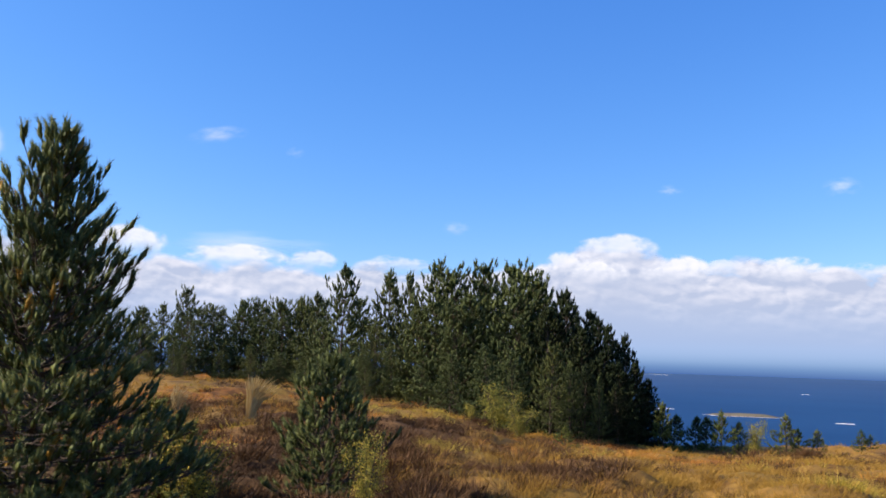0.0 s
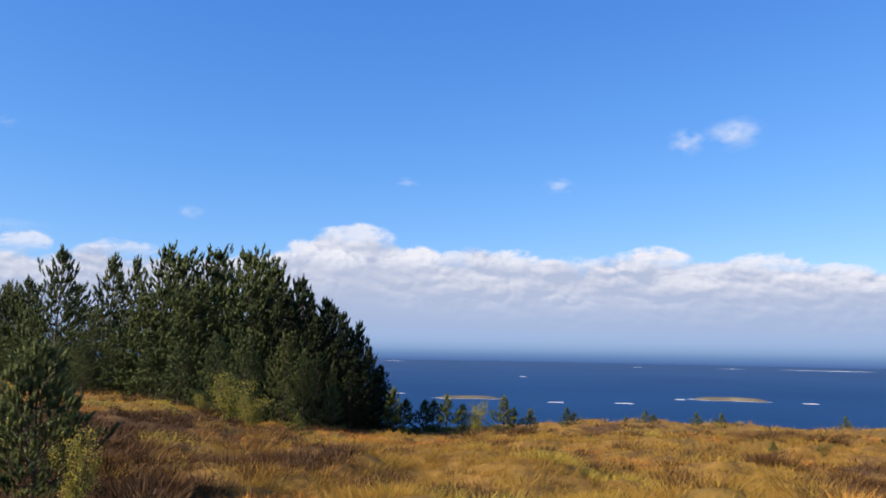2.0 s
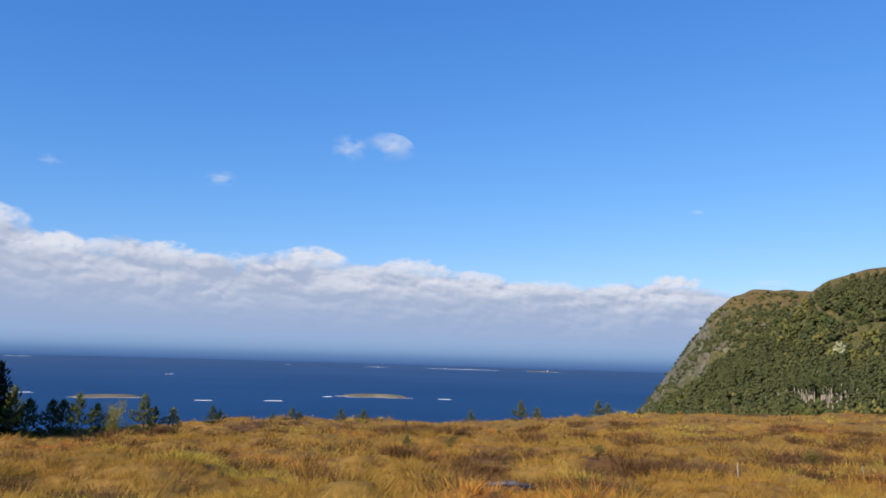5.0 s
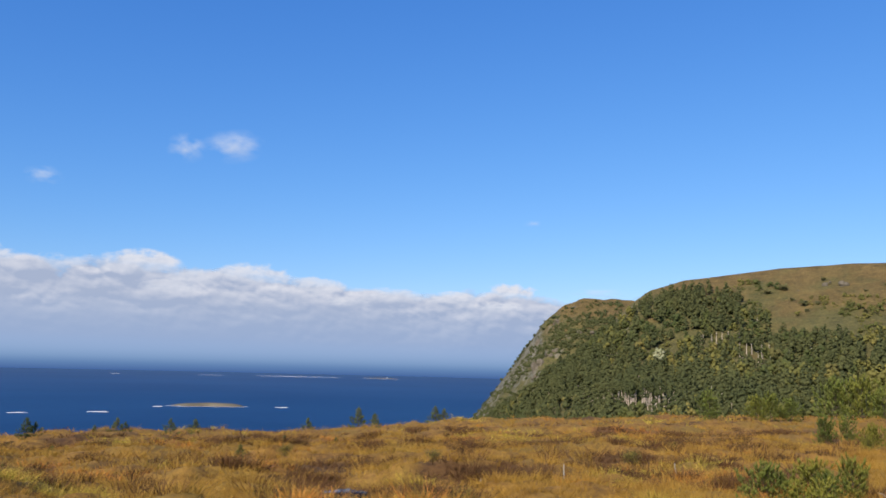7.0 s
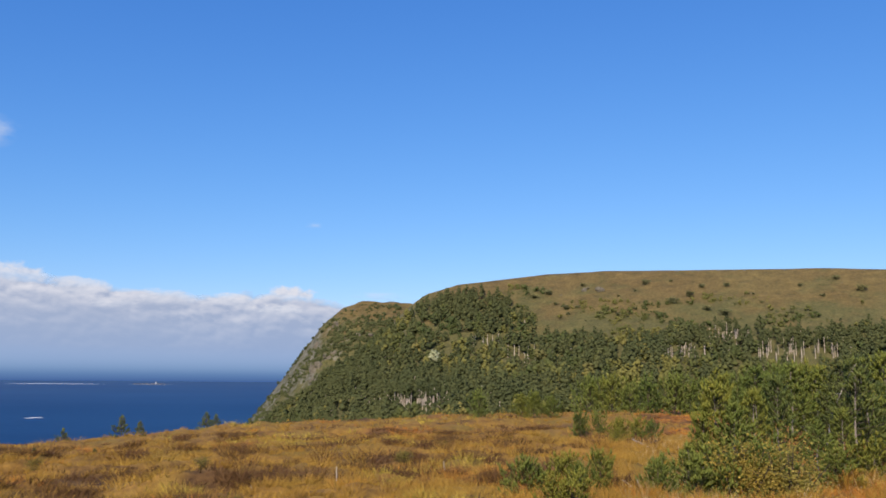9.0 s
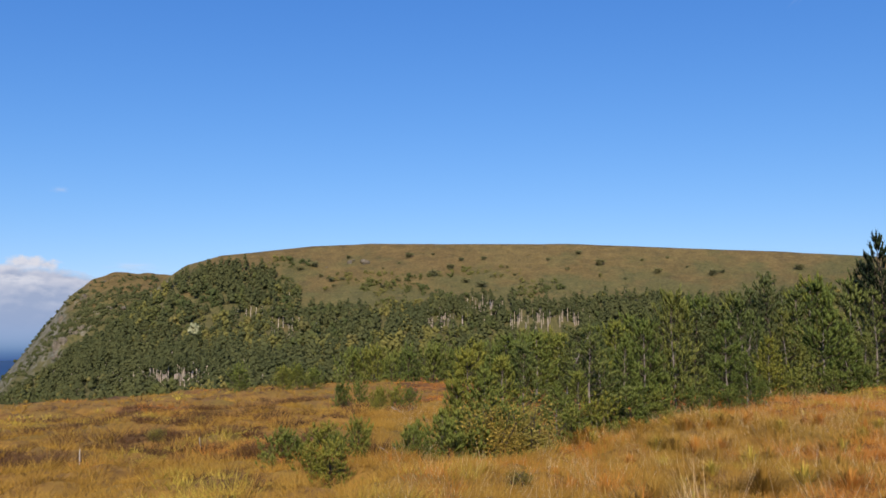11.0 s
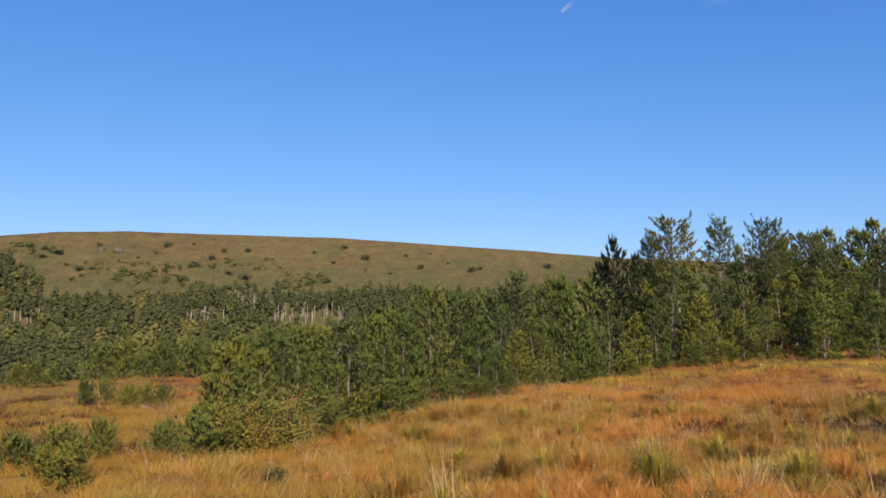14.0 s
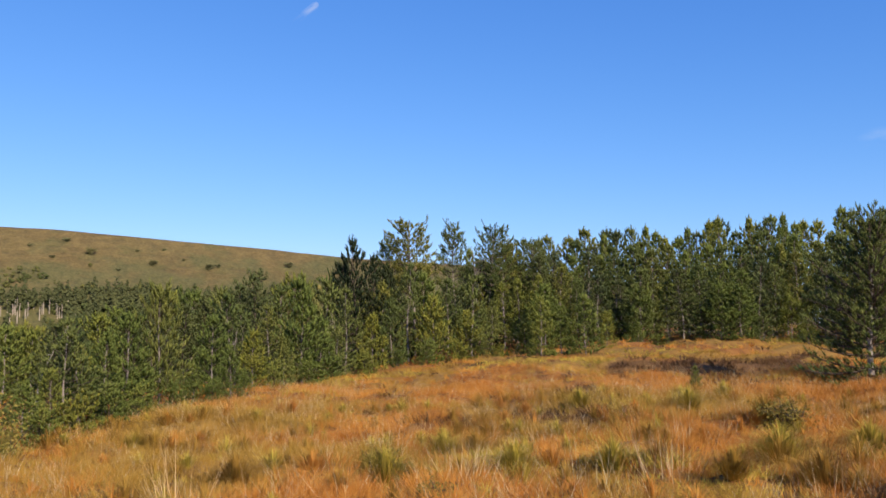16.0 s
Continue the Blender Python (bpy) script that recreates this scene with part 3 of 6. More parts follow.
def hill_z(x, y):
    x, y = np.asarray(x, float), np.asarray(y, float)
    r, az = np.hypot(x, y), np.degrees(np.arctan2(-x, y))
    main = slope_of(CREST, az, r, 210, 700, -14.0) + (6 * fbm(x, y, 90, 3, 21) + 2.5 * fbm(x, y, 22, 3, 31)) * np.clip((720 - r) / 200, 0.15, 1)
    head = slope_of(CLIFF, az, r, 620, 1000, -7.0) + (9 * fbm(x, y, 70, 4, 41) + 10 * np.abs(fbm(x, y, 34, 4, 51)) + 7 * fbm(x, y, 14, 3, 57)) * np.clip((1030 - r) / 150, 0.35, 1)
    return np.maximum(np.maximum(main, head), SEA - 6)


hill = new("hill", sheet("hill", np.arange(-49, -140.1, -0.26), np.concatenate([np.linspace(190, 720, 110), np.linspace(726, 1060, 72), np.linspace(1070, 1500, 20)]), hill_z, M_MOOR))
tagged(hill, "long moorland hill ending in a steep sea cliff", "hill", kind="structure")

# ---- clouds ----
ua, va = np.arange(60, -76, -1.0), np.concatenate([np.linspace(-1.2, 2, 9), np.linspace(2.5, 12, 20)])
U, V = np.meshgrid(ua, va, indexing="ij")
CX, CY = at(U, 4940.0)
CZ = EYE + 4940.0 * np.tan(np.radians(V))
ci = np.arange(U.size).reshape(U.shape)
cf = np.stack([ci[:-1, :-1], ci[:-1, 1:], ci[1:, 1:], ci[1:, :-1]], -1).reshape(-1, 4)
me = raw_mesh("cloud_bank", np.stack([CX, CY, CZ], -1), cf, M_BANK)
uvl = me.uv_layers.new(name="degrees")
uvl.data.foreach_set("uv", np.stack([-U.ravel()[cf.ravel()], V.ravel()[cf.ravel()]], -1).astype(np.float32).ravel())
bank = tagged(new("cloud_bank", me), "low bank of white cumulus over sea haze", "clouds", kind="structure")
bank.visible_shadow = False


def small_cloud(az, el, wide, high, thick, tilt=0.0, mat=None, label="thin torn white cloud in the blue sky", d=4880.0):
    w, h = d * math.tan(radians(wide / 2)), d * math.tan(radians(high / 2))
    g = np.linspace(-1, 1, 7)
    X, Z = np.meshgrid(g, g, indexing="ij")
    i = np.arange(49).reshape(7, 7)
    f = np.stack([i[:-1, :-1], i[1:, :-1], i[1:, 1:], i[:-1, 1:]], -1).reshape(-1, 4)
    cme = raw_mesh("cloud", np.stack([X * w, 0.1 * w * (X * X + Z * Z), Z * h], -1), f, mat or M_PUFF)
    lay = cme.uv_layers.new(name="span")
    lay.data.foreach_set("uv", np.stack([X.ravel()[f.ravel()], Z.ravel()[f.ravel()]], -1).astype(np.float32).ravel())
    ob = tagged(new("cloud", cme), label, "cloud", "small clouds", "structure")
    x, y = at(az, d)
    ob.matrix_world = pose(x, y, EYE + d * math.tan(radians(el)), 0, tilt, az)
    ob["thickness"] = thick
    ob.visible_shadow = False
    return ob


for row in [(-37.3, 14.1, 4.8, 2.8, 1.0, -6), (-34.3, 13.7, 3.0, 2.4, 0.9, 0), (-25.8, 11.0, 2.8, 1.6, 0.6, 0), (-15.3, 11.2, 2.0, 1.0, 0.5, 0), (15.6, 14.0, 4.6, 1.5, 0.55, -12),
            (10.4, 13.2, 1.6, 1.0, 0.25, 0), (-0.8, 8.6, 2.4, 1.2, 0.45, 0), (29.2, 12.0, 3.0, 4.0, 0.9, 0), (-58.0, 9.7, 1.6, 0.6, 0.45, 0), (-107.4, 21.6, 3.6, 0.9, 0.5, -40),
            (-118.5, 21.6, 4.5, 1.6, 0.3, -15), (-145, 11.6, 5.0, 1.6, 0.25, -5), (13.0, 7.0, 14.0, 2.2, 0.6, 0), (-62.5, 5.0, 4.5, 0.9, 0.6, 0)]:
    small_cloud(*row)
# heaped heads along the top of the bank: bearing, height, width and depth in degrees, thickness
for i, row in enumerate([(-11.8, 7.25, 6.4, 2.6, 0.8), (-8.6, 6.2, 4.5, 2.2, 0.8), (-15.6, 5.9, 5.2, 2.4, 1.0), (-10.4, 5.8, 5.0, 2.2, 1.0), (-19.0, 5.9, 4.5, 1.8, 0.6), (-22.6, 5.9, 5.0, 2.0, 0.85), (-27.0, 5.7, 4.0, 1.6, 0.5),
                         (-31.8, 6.0, 6.0, 2.2, 1.0), (-35.4, 5.2, 4.4, 1.5, 0.6), (-39.2, 5.6, 5.6, 2.0, 0.9), (-43.4, 5.0, 4.4, 1.6, 0.7), (-48.4, 4.5, 5.0, 1.5, 0.7), (-52.6, 4.4, 4.4, 1.4, 0.7),
                         (-56.6, 4.9, 4.2, 1.7, 1.0), (-55.6, 3.9, 4.6, 1.2, 0.8), (-33.8, 4.5, 5.0, 1.4, 0.5), (-45.8, 4.0, 4.0, 1.1, 0.5), (14.0, 6.0, 8.0, 2.2, 0.9), (20.5, 6.6, 5.0, 2.6, 0.9), (9.0, 6.0, 4.0, 1.8, 0.7),
                         (3.0, 6.0, 5.0, 1.6, 0.6)]):
    small_cloud(*row, 0.0, M_HEAD, "heaped white cumulus head above the cloud bank", 4900.0 + 1.5 * i)

# ---- pines ----
def tube(points, radii, sides=6):
    """Vertices and quads of a tapered round limb along points."""
    P = np.asarray(points, float)
    T = np.gradient(P, axis=0)
    T /= np.linalg.norm(T, axis=1, keepdims=True) + 1e-9
    ref = np.array([0.31, 0.17, 0.93]) if abs(T[0, 2]) < 0.8 else np.array([0.95, 0.29, 0.05])
    U = np.cross(T, ref)
    U /= np.linalg.norm(U, axis=1, keepdims=True) + 1e-9
    W = np.cross(T, U)
    a = np.linspace(0, 2 * np.pi, sides, endpoint=False)
    V = P[:, None] + np.asarray(radii)[:, None, None] * (np.cos(a)[None, :, None] * U[:, None] + np.sin(a)[None, :, None] * W[:, None])
    i = np.arange(len(P) * sides).reshape(len(P), sides)
    j = np.roll(i, -1, axis=1)
    F = np.stack([i[:-1], j[:-1], j[1:], i[1:]], -1).reshape(-1, 4)
    return V.reshape(-1, 3), F


def joined(pieces):
    vs, fs, k = [], [], 0
    for v, f in pieces:
        vs.append(v)
        fs.append(f + k)
        k += len(v)
    return np.concatenate(vs), np.concatenate(fs)


def unit(v):
    return v / (np.linalg.norm(v, axis=-1, keepdims=True) + 1e-9)


def needle_brush(g, P, D, L, count, needle, width):
    """Bottle-brush shoots along D from P: each a dense tapering body of needles with single needles standing out of it."""
    n = len(P)
    ax = unit(D)[:, None]
    u = unit(np.cross(ax, g.normal(size=(n, 1, 3))))
    w = np.cross(ax, u)
    turn = np.linspace(0, 2 * np.pi, 3, endpoint=False)[None, :, None]
    fat = needle * 0.34 * (0.55 + 0.5 * L / L.mean()).reshape(-1, 1, 1) * g.uniform(0.7, 1.3, (n, 3, 1))
    long = L.reshape(-1, 1, 1)
    ring = P[:, None] + ax * long * g.uniform(0.4, 0.8, (n, 3, 1)) + (np.cos(turn) * u + np.sin(turn) * w) * fat
    body = np.concatenate([P[:, None] - ax * long * 0.12, ring, P[:, None] + ax * (long + needle * 0.3)], 1)
    fan = np.array([(0, (k + 1) % 3 + 1, k + 1) for k in range(3)] + [(4, k + 1, (k + 1) % 3 + 1) for k in range(3)])
    faces = (np.arange(n)[:, None, None] * 5 + fan).reshape(-1, 3)
    t = g.uniform(0.0, 1.0, (n, count, 1)) ** 0.75
    rad = g.normal(size=(n, count, 3))
    rad = unit(rad - (rad * ax).sum(-1, keepdims=True) * ax)
    d = unit(ax * (0.4 + 0.75 * t + g.uniform(-0.15, 0.25, t.shape)) + rad * (1.0 - 0.5 * t**2))
    b = P[:, None] + ax * t * long
    ln = needle * g.uniform(0.75, 1.15, (n, count, 1)) * (0.6 + 0.5 * long / L.mean())
    side = unit(unit(np.cross(d, rad)) + g.normal(size=(n, count, 3)) * 0.45) * width * 0.5
    V = np.stack([b - side, b + side, b + d * ln], 2).reshape(-1, 3)
    return np.concatenate([body.reshape(-1, 3), V]), np.concatenate([faces, n * 5 + np.arange(len(V)).reshape(-1, 3)])


def grow_pine(seed, H=4.0, R=1.2, base=0.05, profile=0.8, foot=0.15, whorls=18, per=6, dense=1.0, shoot=0.2, needle=0.06, count=16, width=0.012, lift=(-8, 50), curl=0.25, up=0.9, gaps=0.12, rad=0.012,
              bend=0.02, inner=0.35, uneven=0.22, fine=False, yellowed=0.0, top_flat=0.0):
    """Trunk, limbs and needle shoots of one pine; the limbs stand in whorls and end in upturned shoots."""
    g = np.random.default_rng(seed)
    s = np.linspace(0, 1, 9)
    bx, by = bend * H * g.normal(size=2)
    spine = np.stack([bx * s**2 + 0.008 * H * np.sin(s * 7 + seed), by * s**2 + 0.008 * H * np.cos(s * 6 + seed), s * H * 0.96 - 0.2 * (s == 0)], 1)
    trunk = tube(spine, H * rad * (1 - 0.93 * s) + 0.004, 8 if fine else 6)
    limbs, twigs, pos, way, size, tone = [], [], [], [], [], []
    lobe = g.uniform(0, 6.283, 3)
    up_way = np.array([0.0, 0.0, 1.0])
    for k in range(whorls):
        q = (k + g.uniform(-0.3, 0.3)) / whorls
        q = min(max(q, 0.0), 0.985) ** 0.92
        zf = base + (1 - base) * q
        p0 = np.array([np.interp(zf, s, spine[:, i]) for i in range(3)])
        turn = g.uniform(0, 6.283)
        for b in range(per):
            if g.random() < gaps:
                continue
            a = turn + 6.283 * b / per + g.normal() * 0.22
            reach = R * max((1 - q) ** profile, top_flat * (q < 0.97)) * (foot + (1 - foot) * min(1.0, q / 0.14 + 0.25))
            L = reach * (1 + uneven * (math.sin(2 * a + lobe[0] + 4 * q) + 0.7 * math.sin(3 * a + lobe[1] - 8 * q)) + g.normal() * 0.13)
            L = max(L, 0.07 * R)
            e = math.tan(radians(lift[0] + (lift[1] - lift[0]) * q + g.normal() * 7))
            out, side = np.array([math.cos(a), math.sin(a), 0.0]), np.array([-math.sin(a), math.cos(a), 0.0])

            def along(f):
                return p0 + out * (L * f) + up_way * (L * (e * f + curl * f * f))

            f = np.linspace(0, 1, 5 if fine else 3)
            limbs.append(tube(np.array([along(v) for v in f]), H * rad * 0.36 * (1 - 0.65 * q) * (1 - 0.8 * f) + 0.0025, 5 if fine else 3))
            fwd = unit(out + up_way * (e + 2 * curl))
            pos.append(along(0.94))
            way.append(unit(fwd + up_way * up * 0.6))
            size.append(shoot * g.uniform(0.9, 1.25))
            mood = g.uniform(0, 1)
            tone.append(mood)
            many = max(2, int(round(dense * (L / shoot) * 1.9)))
            for j in range(many):
                f0 = inner + (0.98 - inner) * ((j + g.uniform(0, 1)) / many)
                w = g.choice((-1, 1)) * g.uniform(0.15, 1.0) * (0.09 * L + 0.36 * L * (1.08 - f0)) * (0.35 + 0.65 * min(1.0, f0 / 0.5))
                c0 = along(max(0.0, f0 - abs(w) / L * 0.6))
                c = along(f0) + side * w + up_way * (g.normal() * 0.35 * shoot + 0.12 * abs(w))
                if fine:
                    twigs.append(tube([c0, (c0 + c) / 2 - up_way * 0.02, c], [0.007, 0.005, 0.004], 3))
                pos.append(c)
                way.append(unit(fwd * 0.8 + side * np.sign(w) * 0.45 + up_way * up * g.uniform(0.5, 1.15) + g.normal(size=3) * 0.18))
                size.append(shoot * g.uniform(0.6, 1.1))
                tone.append(mood)
    tip = spine[-1]
    for k in range(6):
        a = 6.283 * k / 5 + g.uniform(0, 0.8)
        pos.append(tip - up_way * (0.25 * shoot * (k > 0)))
        way.append(up_way if k == 0 else unit(np.array([math.cos(a) * 0.55, math.sin(a) * 0.55, 1.0])))
        size.append(shoot * (1.4 if k == 0 else 0.95))
        tone.append(0.5)
    P, D, L = np.array(pos), np.array(way), np.array(size)
    crown = needle_brush(g, P, D, L, count, needle, width)
    tone = np.where(g.random(len(P)) < yellowed, 1.0, np.clip(0.6 * np.array(tone) + g.uniform(0, 0.36, len(P)), 0, 0.93))
    return trunk, limbs, twigs, crown, np.concatenate([np.repeat(tone, 5), np.repeat(tone, count * 3)])


def pine_thing(name, label, seed, needle_mat, bark=None, single=False, category="pine tree", **kw):
    trunk, limbs, twigs, crown, tone = grow_pine(seed, fine=single, **kw)
    bark = bark or M_BARK
    ob = tagged(new(name), label, category)
    part("trunk", raw_mesh("trunk", *trunk, bark, True), ob)
    if single:
        for q in limbs:
            part("branch", raw_mesh("branch", *q, M_BARK, True), ob)
        limbs = twigs
    tagged(part("branchwork", raw_mesh("branchwork", *joined(limbs), M_BARK), ob), kind="stuff")
    leaves = raw_mesh("crown", *crown, needle_mat, True)
    leaves.attributes.new("tone", "FLOAT", "POINT").data.foreach_set("value", tone.astype(np.float32))
    tagged(part("crown", leaves, ob, "upturned brushes of green pine needles"), kind="stuff")
    ob["tall"] = float(np.percentile(crown[0][:, 2], 99.9))
    return ob


rng = np.random.default_rng(7)


def stand(model, az, r, top=None, height=None, label="", group="", wide=1.0, lean=(0.0, 0.0), first=False):
    """Stands a tree at a bearing and distance, as tall as its top's height in degrees asks."""
    x, y = at(az, r)
    z = float(ground_z(x, y)) - 0.04
    tall = height if height else EYE + r * math.tan(radians(top)) - z
    k = tall / model["tall"]
    m = pose(x, y, z, lean[0], lean[1], float(rng.uniform(0, 360))) @ Matrix.Diagonal((k * wide, k * wide, k, 1))
    if first:
        model.matrix_world = m
        ob = model
    else:
        ob = copy_thing(model, m @ Matrix.Diagonal((*(1 / v for v in model.scale), 1)))
    return tagged(ob, label, group=group)


# the tall young pine beside the path, and a small one in the open
big = pine_thing("pine_tree", "tall young pine with upturned shoots and some yellowed needles", 11, M_NEEDLE_TALL, single=True, H=4.6, R=1.95, base=0.01, profile=1.02, foot=1.0, whorls=27, per=7, dense=1.6,
                 shoot=0.19, needle=0.085, count=44, width=0.0075, lift=(-20, 52), curl=0.3, up=1.1, gaps=0.06, rad=0.012, bend=0.012, inner=0.12, uneven=0.14, yellowed=0.03)
stand(big, 25.3, 8.2, 13.5, first=True)
small = pine_thing("pine_tree", "small bushy pine standing in the heath", 12, M_NEEDLE_TALL, single=True, H=1.9, R=0.72, base=0.04, profile=0.85, foot=0.7, whorls=16, per=6, dense=1.35,
                   shoot=0.14, needle=0.06, count=44, width=0.007, lift=(-6, 54), curl=0.3, up=1.1, gaps=0.14, rad=0.011, uneven=0.2)
stand(small, 7.2, 10.6, 0.0, first=True, wide=1.2)

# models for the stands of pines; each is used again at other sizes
# model 1 is the darkened copy for the grove's shaded right end
GROVE = [pine_thing("pine_tree", "dark bushy pine of a dense grove on the heath", 20 + i, M_NEEDLE_DARK_SHADED if i == 1 else M_NEEDLE_DEEP, H=7.0, R=2.0, base=0.02, profile=p, foot=0.8, whorls=17, per=6, dense=1.3,
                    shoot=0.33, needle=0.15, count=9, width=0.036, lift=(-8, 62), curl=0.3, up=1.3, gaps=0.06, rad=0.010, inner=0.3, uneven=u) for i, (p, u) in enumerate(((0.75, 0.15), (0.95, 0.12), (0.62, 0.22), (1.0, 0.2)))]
NEAR = [pine_thing("pine_tree", "young green pine at the edge of the heath", 30 + i, M_NEEDLE_YOUNG if i != 1 else M_NEEDLE, M_GREYBARK, H=3.0, R=0.95, base=0.03, profile=p, foot=f, whorls=16, per=6, dense=1.4,
                   shoot=0.195, needle=0.078, count=13, width=0.016, lift=(-14, 56), curl=0.3, up=1.1, gaps=gp, rad=0.011, uneven=0.22) for i, (p, f, gp) in enumerate(((0.8, 0.7, 0.1), (0.62, 0.6, 0.16), (0.95, 0.8, 0.12)))]
YOUNG = [pine_thing("pine_tree", "young green pine at the edge of the heath", 40 + i, M_NEEDLE_YOUNG if i < 2 else M_NEEDLE, M_GREYBARK, H=3.0, R=0.9, base=0.04, profile=p, foot=0.7, whorls=13, per=6, dense=1.3,
                    shoot=0.225, needle=0.098, count=10, width=0.025, lift=(-12, 58), curl=0.3, up=1.1, gaps=0.12, rad=0.010, uneven=0.22) for i, p in enumerate((0.8, 0.65, 0.9))]
WOOD = [pine_thing("pine_tree", "tall slender pine of the wood", 60 + i, (M_NEEDLE, M_NEEDLE_YOUNG, M_NEEDLE_DEEP)[i], M_GREYBARK, H=8.0, R=1.7, base=b, profile=p, foot=0.5, whorls=15, per=6, dense=1.1,
                   shoot=0.35, needle=0.16, count=7, width=0.048, lift=(0, 58), curl=0.25, up=1.0, gaps=0.16, rad=0.009, bend=0.02, uneven=0.25) for i, (p, b) in enumerate(((0.8, 0.12), (1.0, 0.2), (0.65, 0.06)))]
OPEN = [pine_thing("pine_tree", "old pine with a bare stem and an open rounded crown", 80 + i, M_NEEDLE, M_GREYBARK, H=7.0, R=1.15, base=0.5, profile=0.35, foot=0.4, whorls=13, per=7, dense=1.2,
                   shoot=0.17, needle=0.095, count=12, width=0.024, lift=(0, 42), curl=0.3, up=0.8, gaps=0.14, rad=0.010, bend=0.04, inner=0.45, uneven=0.3) for i in range(2)]
LEGGY = pine_thing("pine_tree", "leggy pine with a pale stem and ragged crown", 55, M_NEEDLE, M_GREYBARK, H=3.4, R=0.85, base=0.15, profile=0.7, foot=0.4, whorls=14, per=5, dense=1.3,
                   shoot=0.195, needle=0.078, count=13, width=0.016, lift=(-6, 50), curl=0.25, up=0.9, gaps=0.3, rad=0.010, bend=0.03, inner=0.5, uneven=0.4)
SEEDLINGS = [pine_thing("pine_seedling", "waist-high pine seedling on the rim of the heath", 90 + i, (M_NEEDLE_DEEP, M_NEEDLE)[i], H=1.0, R=0.33, base=0.0, profile=1.05, foot=1.0, whorls=10, per=5, dense=1.3,
                        shoot=0.095, needle=0.048, count=10, width=0.013, lift=(5, 58), curl=0.3, up=1.1, gaps=0.12, rad=0.012, uneven=0.25) for i in range(2)]
DWARF = [pine_thing("pine_tree", "low spreading bright green pine bush", 110 + i, M_NEEDLE_YOUNG, H=1.0, R=0.52, base=0.0, profile=p, foot=1.0, whorls=9, per=7, dense=1.3, shoot=0.15, needle=0.062, count=16,
                    width=0.012, lift=(2, 66), curl=0.45, up=1.4, gaps=0.1, rad=0.012, inner=0.25, uneven=0.28) for i, p in enumerate((0.5, 0.65))]
used = set()


def set_pine(model, az, r, top=None, height=None, group="", label="", wide=1.0, lean=(0.0, 0.0)):
    if model in YOUNG and r < 24:
        model = NEAR[YOUNG.index(model)]
    fresh = model.name not in used
    used.add(model.name)
    return stand(model, az, r, top, height, label, group, wide, lean, fresh)


# the grove over the sea: the outline trees, then the ranks in front and behind
# kind 1, mostly at the right end, carries the taller trees' shade as needle colour
for az, r, top, kind, wide in [(22.6, 52, 2.9, 0, 1.2), (19.5, 52, 2.5, 3, 1.2), (16.7, 50, 4.0, 0, 1.0), (15.0, 52, 2.9, 2, 1.3), (13.3, 50, 3.1, 3, 1.1), (11.9, 49, 2.9, 0, 1.3), (10.6, 48, 3.5, 2, 1.2), (9.4, 48, 3.2, 0, 1.2),
                               (8.4, 46, 3.9, 3, 1.1), (6.6, 42, 5.8, 3, 1.15), (5.3, 46, 3.8, 0, 1.2), (3.5, 42, 5.55, 3, 1.1), (2.15, 43, 5.5, 3, 0.9), (0.4, 40, 6.35, 0, 1.2), (-1.2, 39, 6.0, 2, 1.3), (-2.6, 39, 6.5, 0, 1.2),
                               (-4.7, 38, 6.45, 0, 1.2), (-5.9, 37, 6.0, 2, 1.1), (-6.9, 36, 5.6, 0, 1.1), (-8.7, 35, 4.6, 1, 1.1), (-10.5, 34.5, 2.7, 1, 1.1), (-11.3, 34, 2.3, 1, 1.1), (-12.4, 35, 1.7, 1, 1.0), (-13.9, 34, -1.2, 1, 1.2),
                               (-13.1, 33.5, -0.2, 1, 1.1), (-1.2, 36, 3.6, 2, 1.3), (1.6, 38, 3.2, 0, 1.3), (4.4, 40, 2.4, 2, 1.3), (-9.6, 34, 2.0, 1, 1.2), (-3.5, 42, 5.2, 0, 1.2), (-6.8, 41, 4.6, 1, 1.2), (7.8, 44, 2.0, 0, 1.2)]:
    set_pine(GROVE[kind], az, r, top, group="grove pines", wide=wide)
for az, r, top, wide in [(-7.5, 30.5, 0.95, 0.9), (-5.0, 31.8, 0.6, 1.0), (-3.2, 33, 0.8, 1.1), (-8.8, 31.3, -0.2, 0.9), (-10.7, 31.2, -1.1, 0.6), (3.2, 38, 0.6, 1.1), (5.0, 38, 0.2, 1.1), (17.5, 45, 0.3, 1.1), (-0.8, 34, 0.2, 1.1), (1.2, 36, -0.2, 1.1)]:
    set_pine(GROVE[0] if wide > 0.8 else GROVE[3], az, r, top, group="grove edge pines", wide=wide * 1.1, label="young dark green pine at the foot of the grove")
for i in range(14):
    az = 24.5 - 1.25 * i
    set_pine(GROVE[(0, 2, 3)[i % 3]], az, 55 - 0.35 * i + rng.uniform(-1.5, 1.5), 2.3 + 0.07 * i + rng.uniform(-0.5, 0.5), group="grove pines", wide=1.25)
# right of bearing -7 the shade is again put into the needle colour
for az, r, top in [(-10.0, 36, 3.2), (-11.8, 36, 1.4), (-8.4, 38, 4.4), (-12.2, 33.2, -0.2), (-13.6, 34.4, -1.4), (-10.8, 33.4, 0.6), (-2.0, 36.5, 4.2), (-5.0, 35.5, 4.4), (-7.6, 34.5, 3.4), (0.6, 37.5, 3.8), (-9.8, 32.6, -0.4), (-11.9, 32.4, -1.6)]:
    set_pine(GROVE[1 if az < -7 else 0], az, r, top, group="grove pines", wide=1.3)
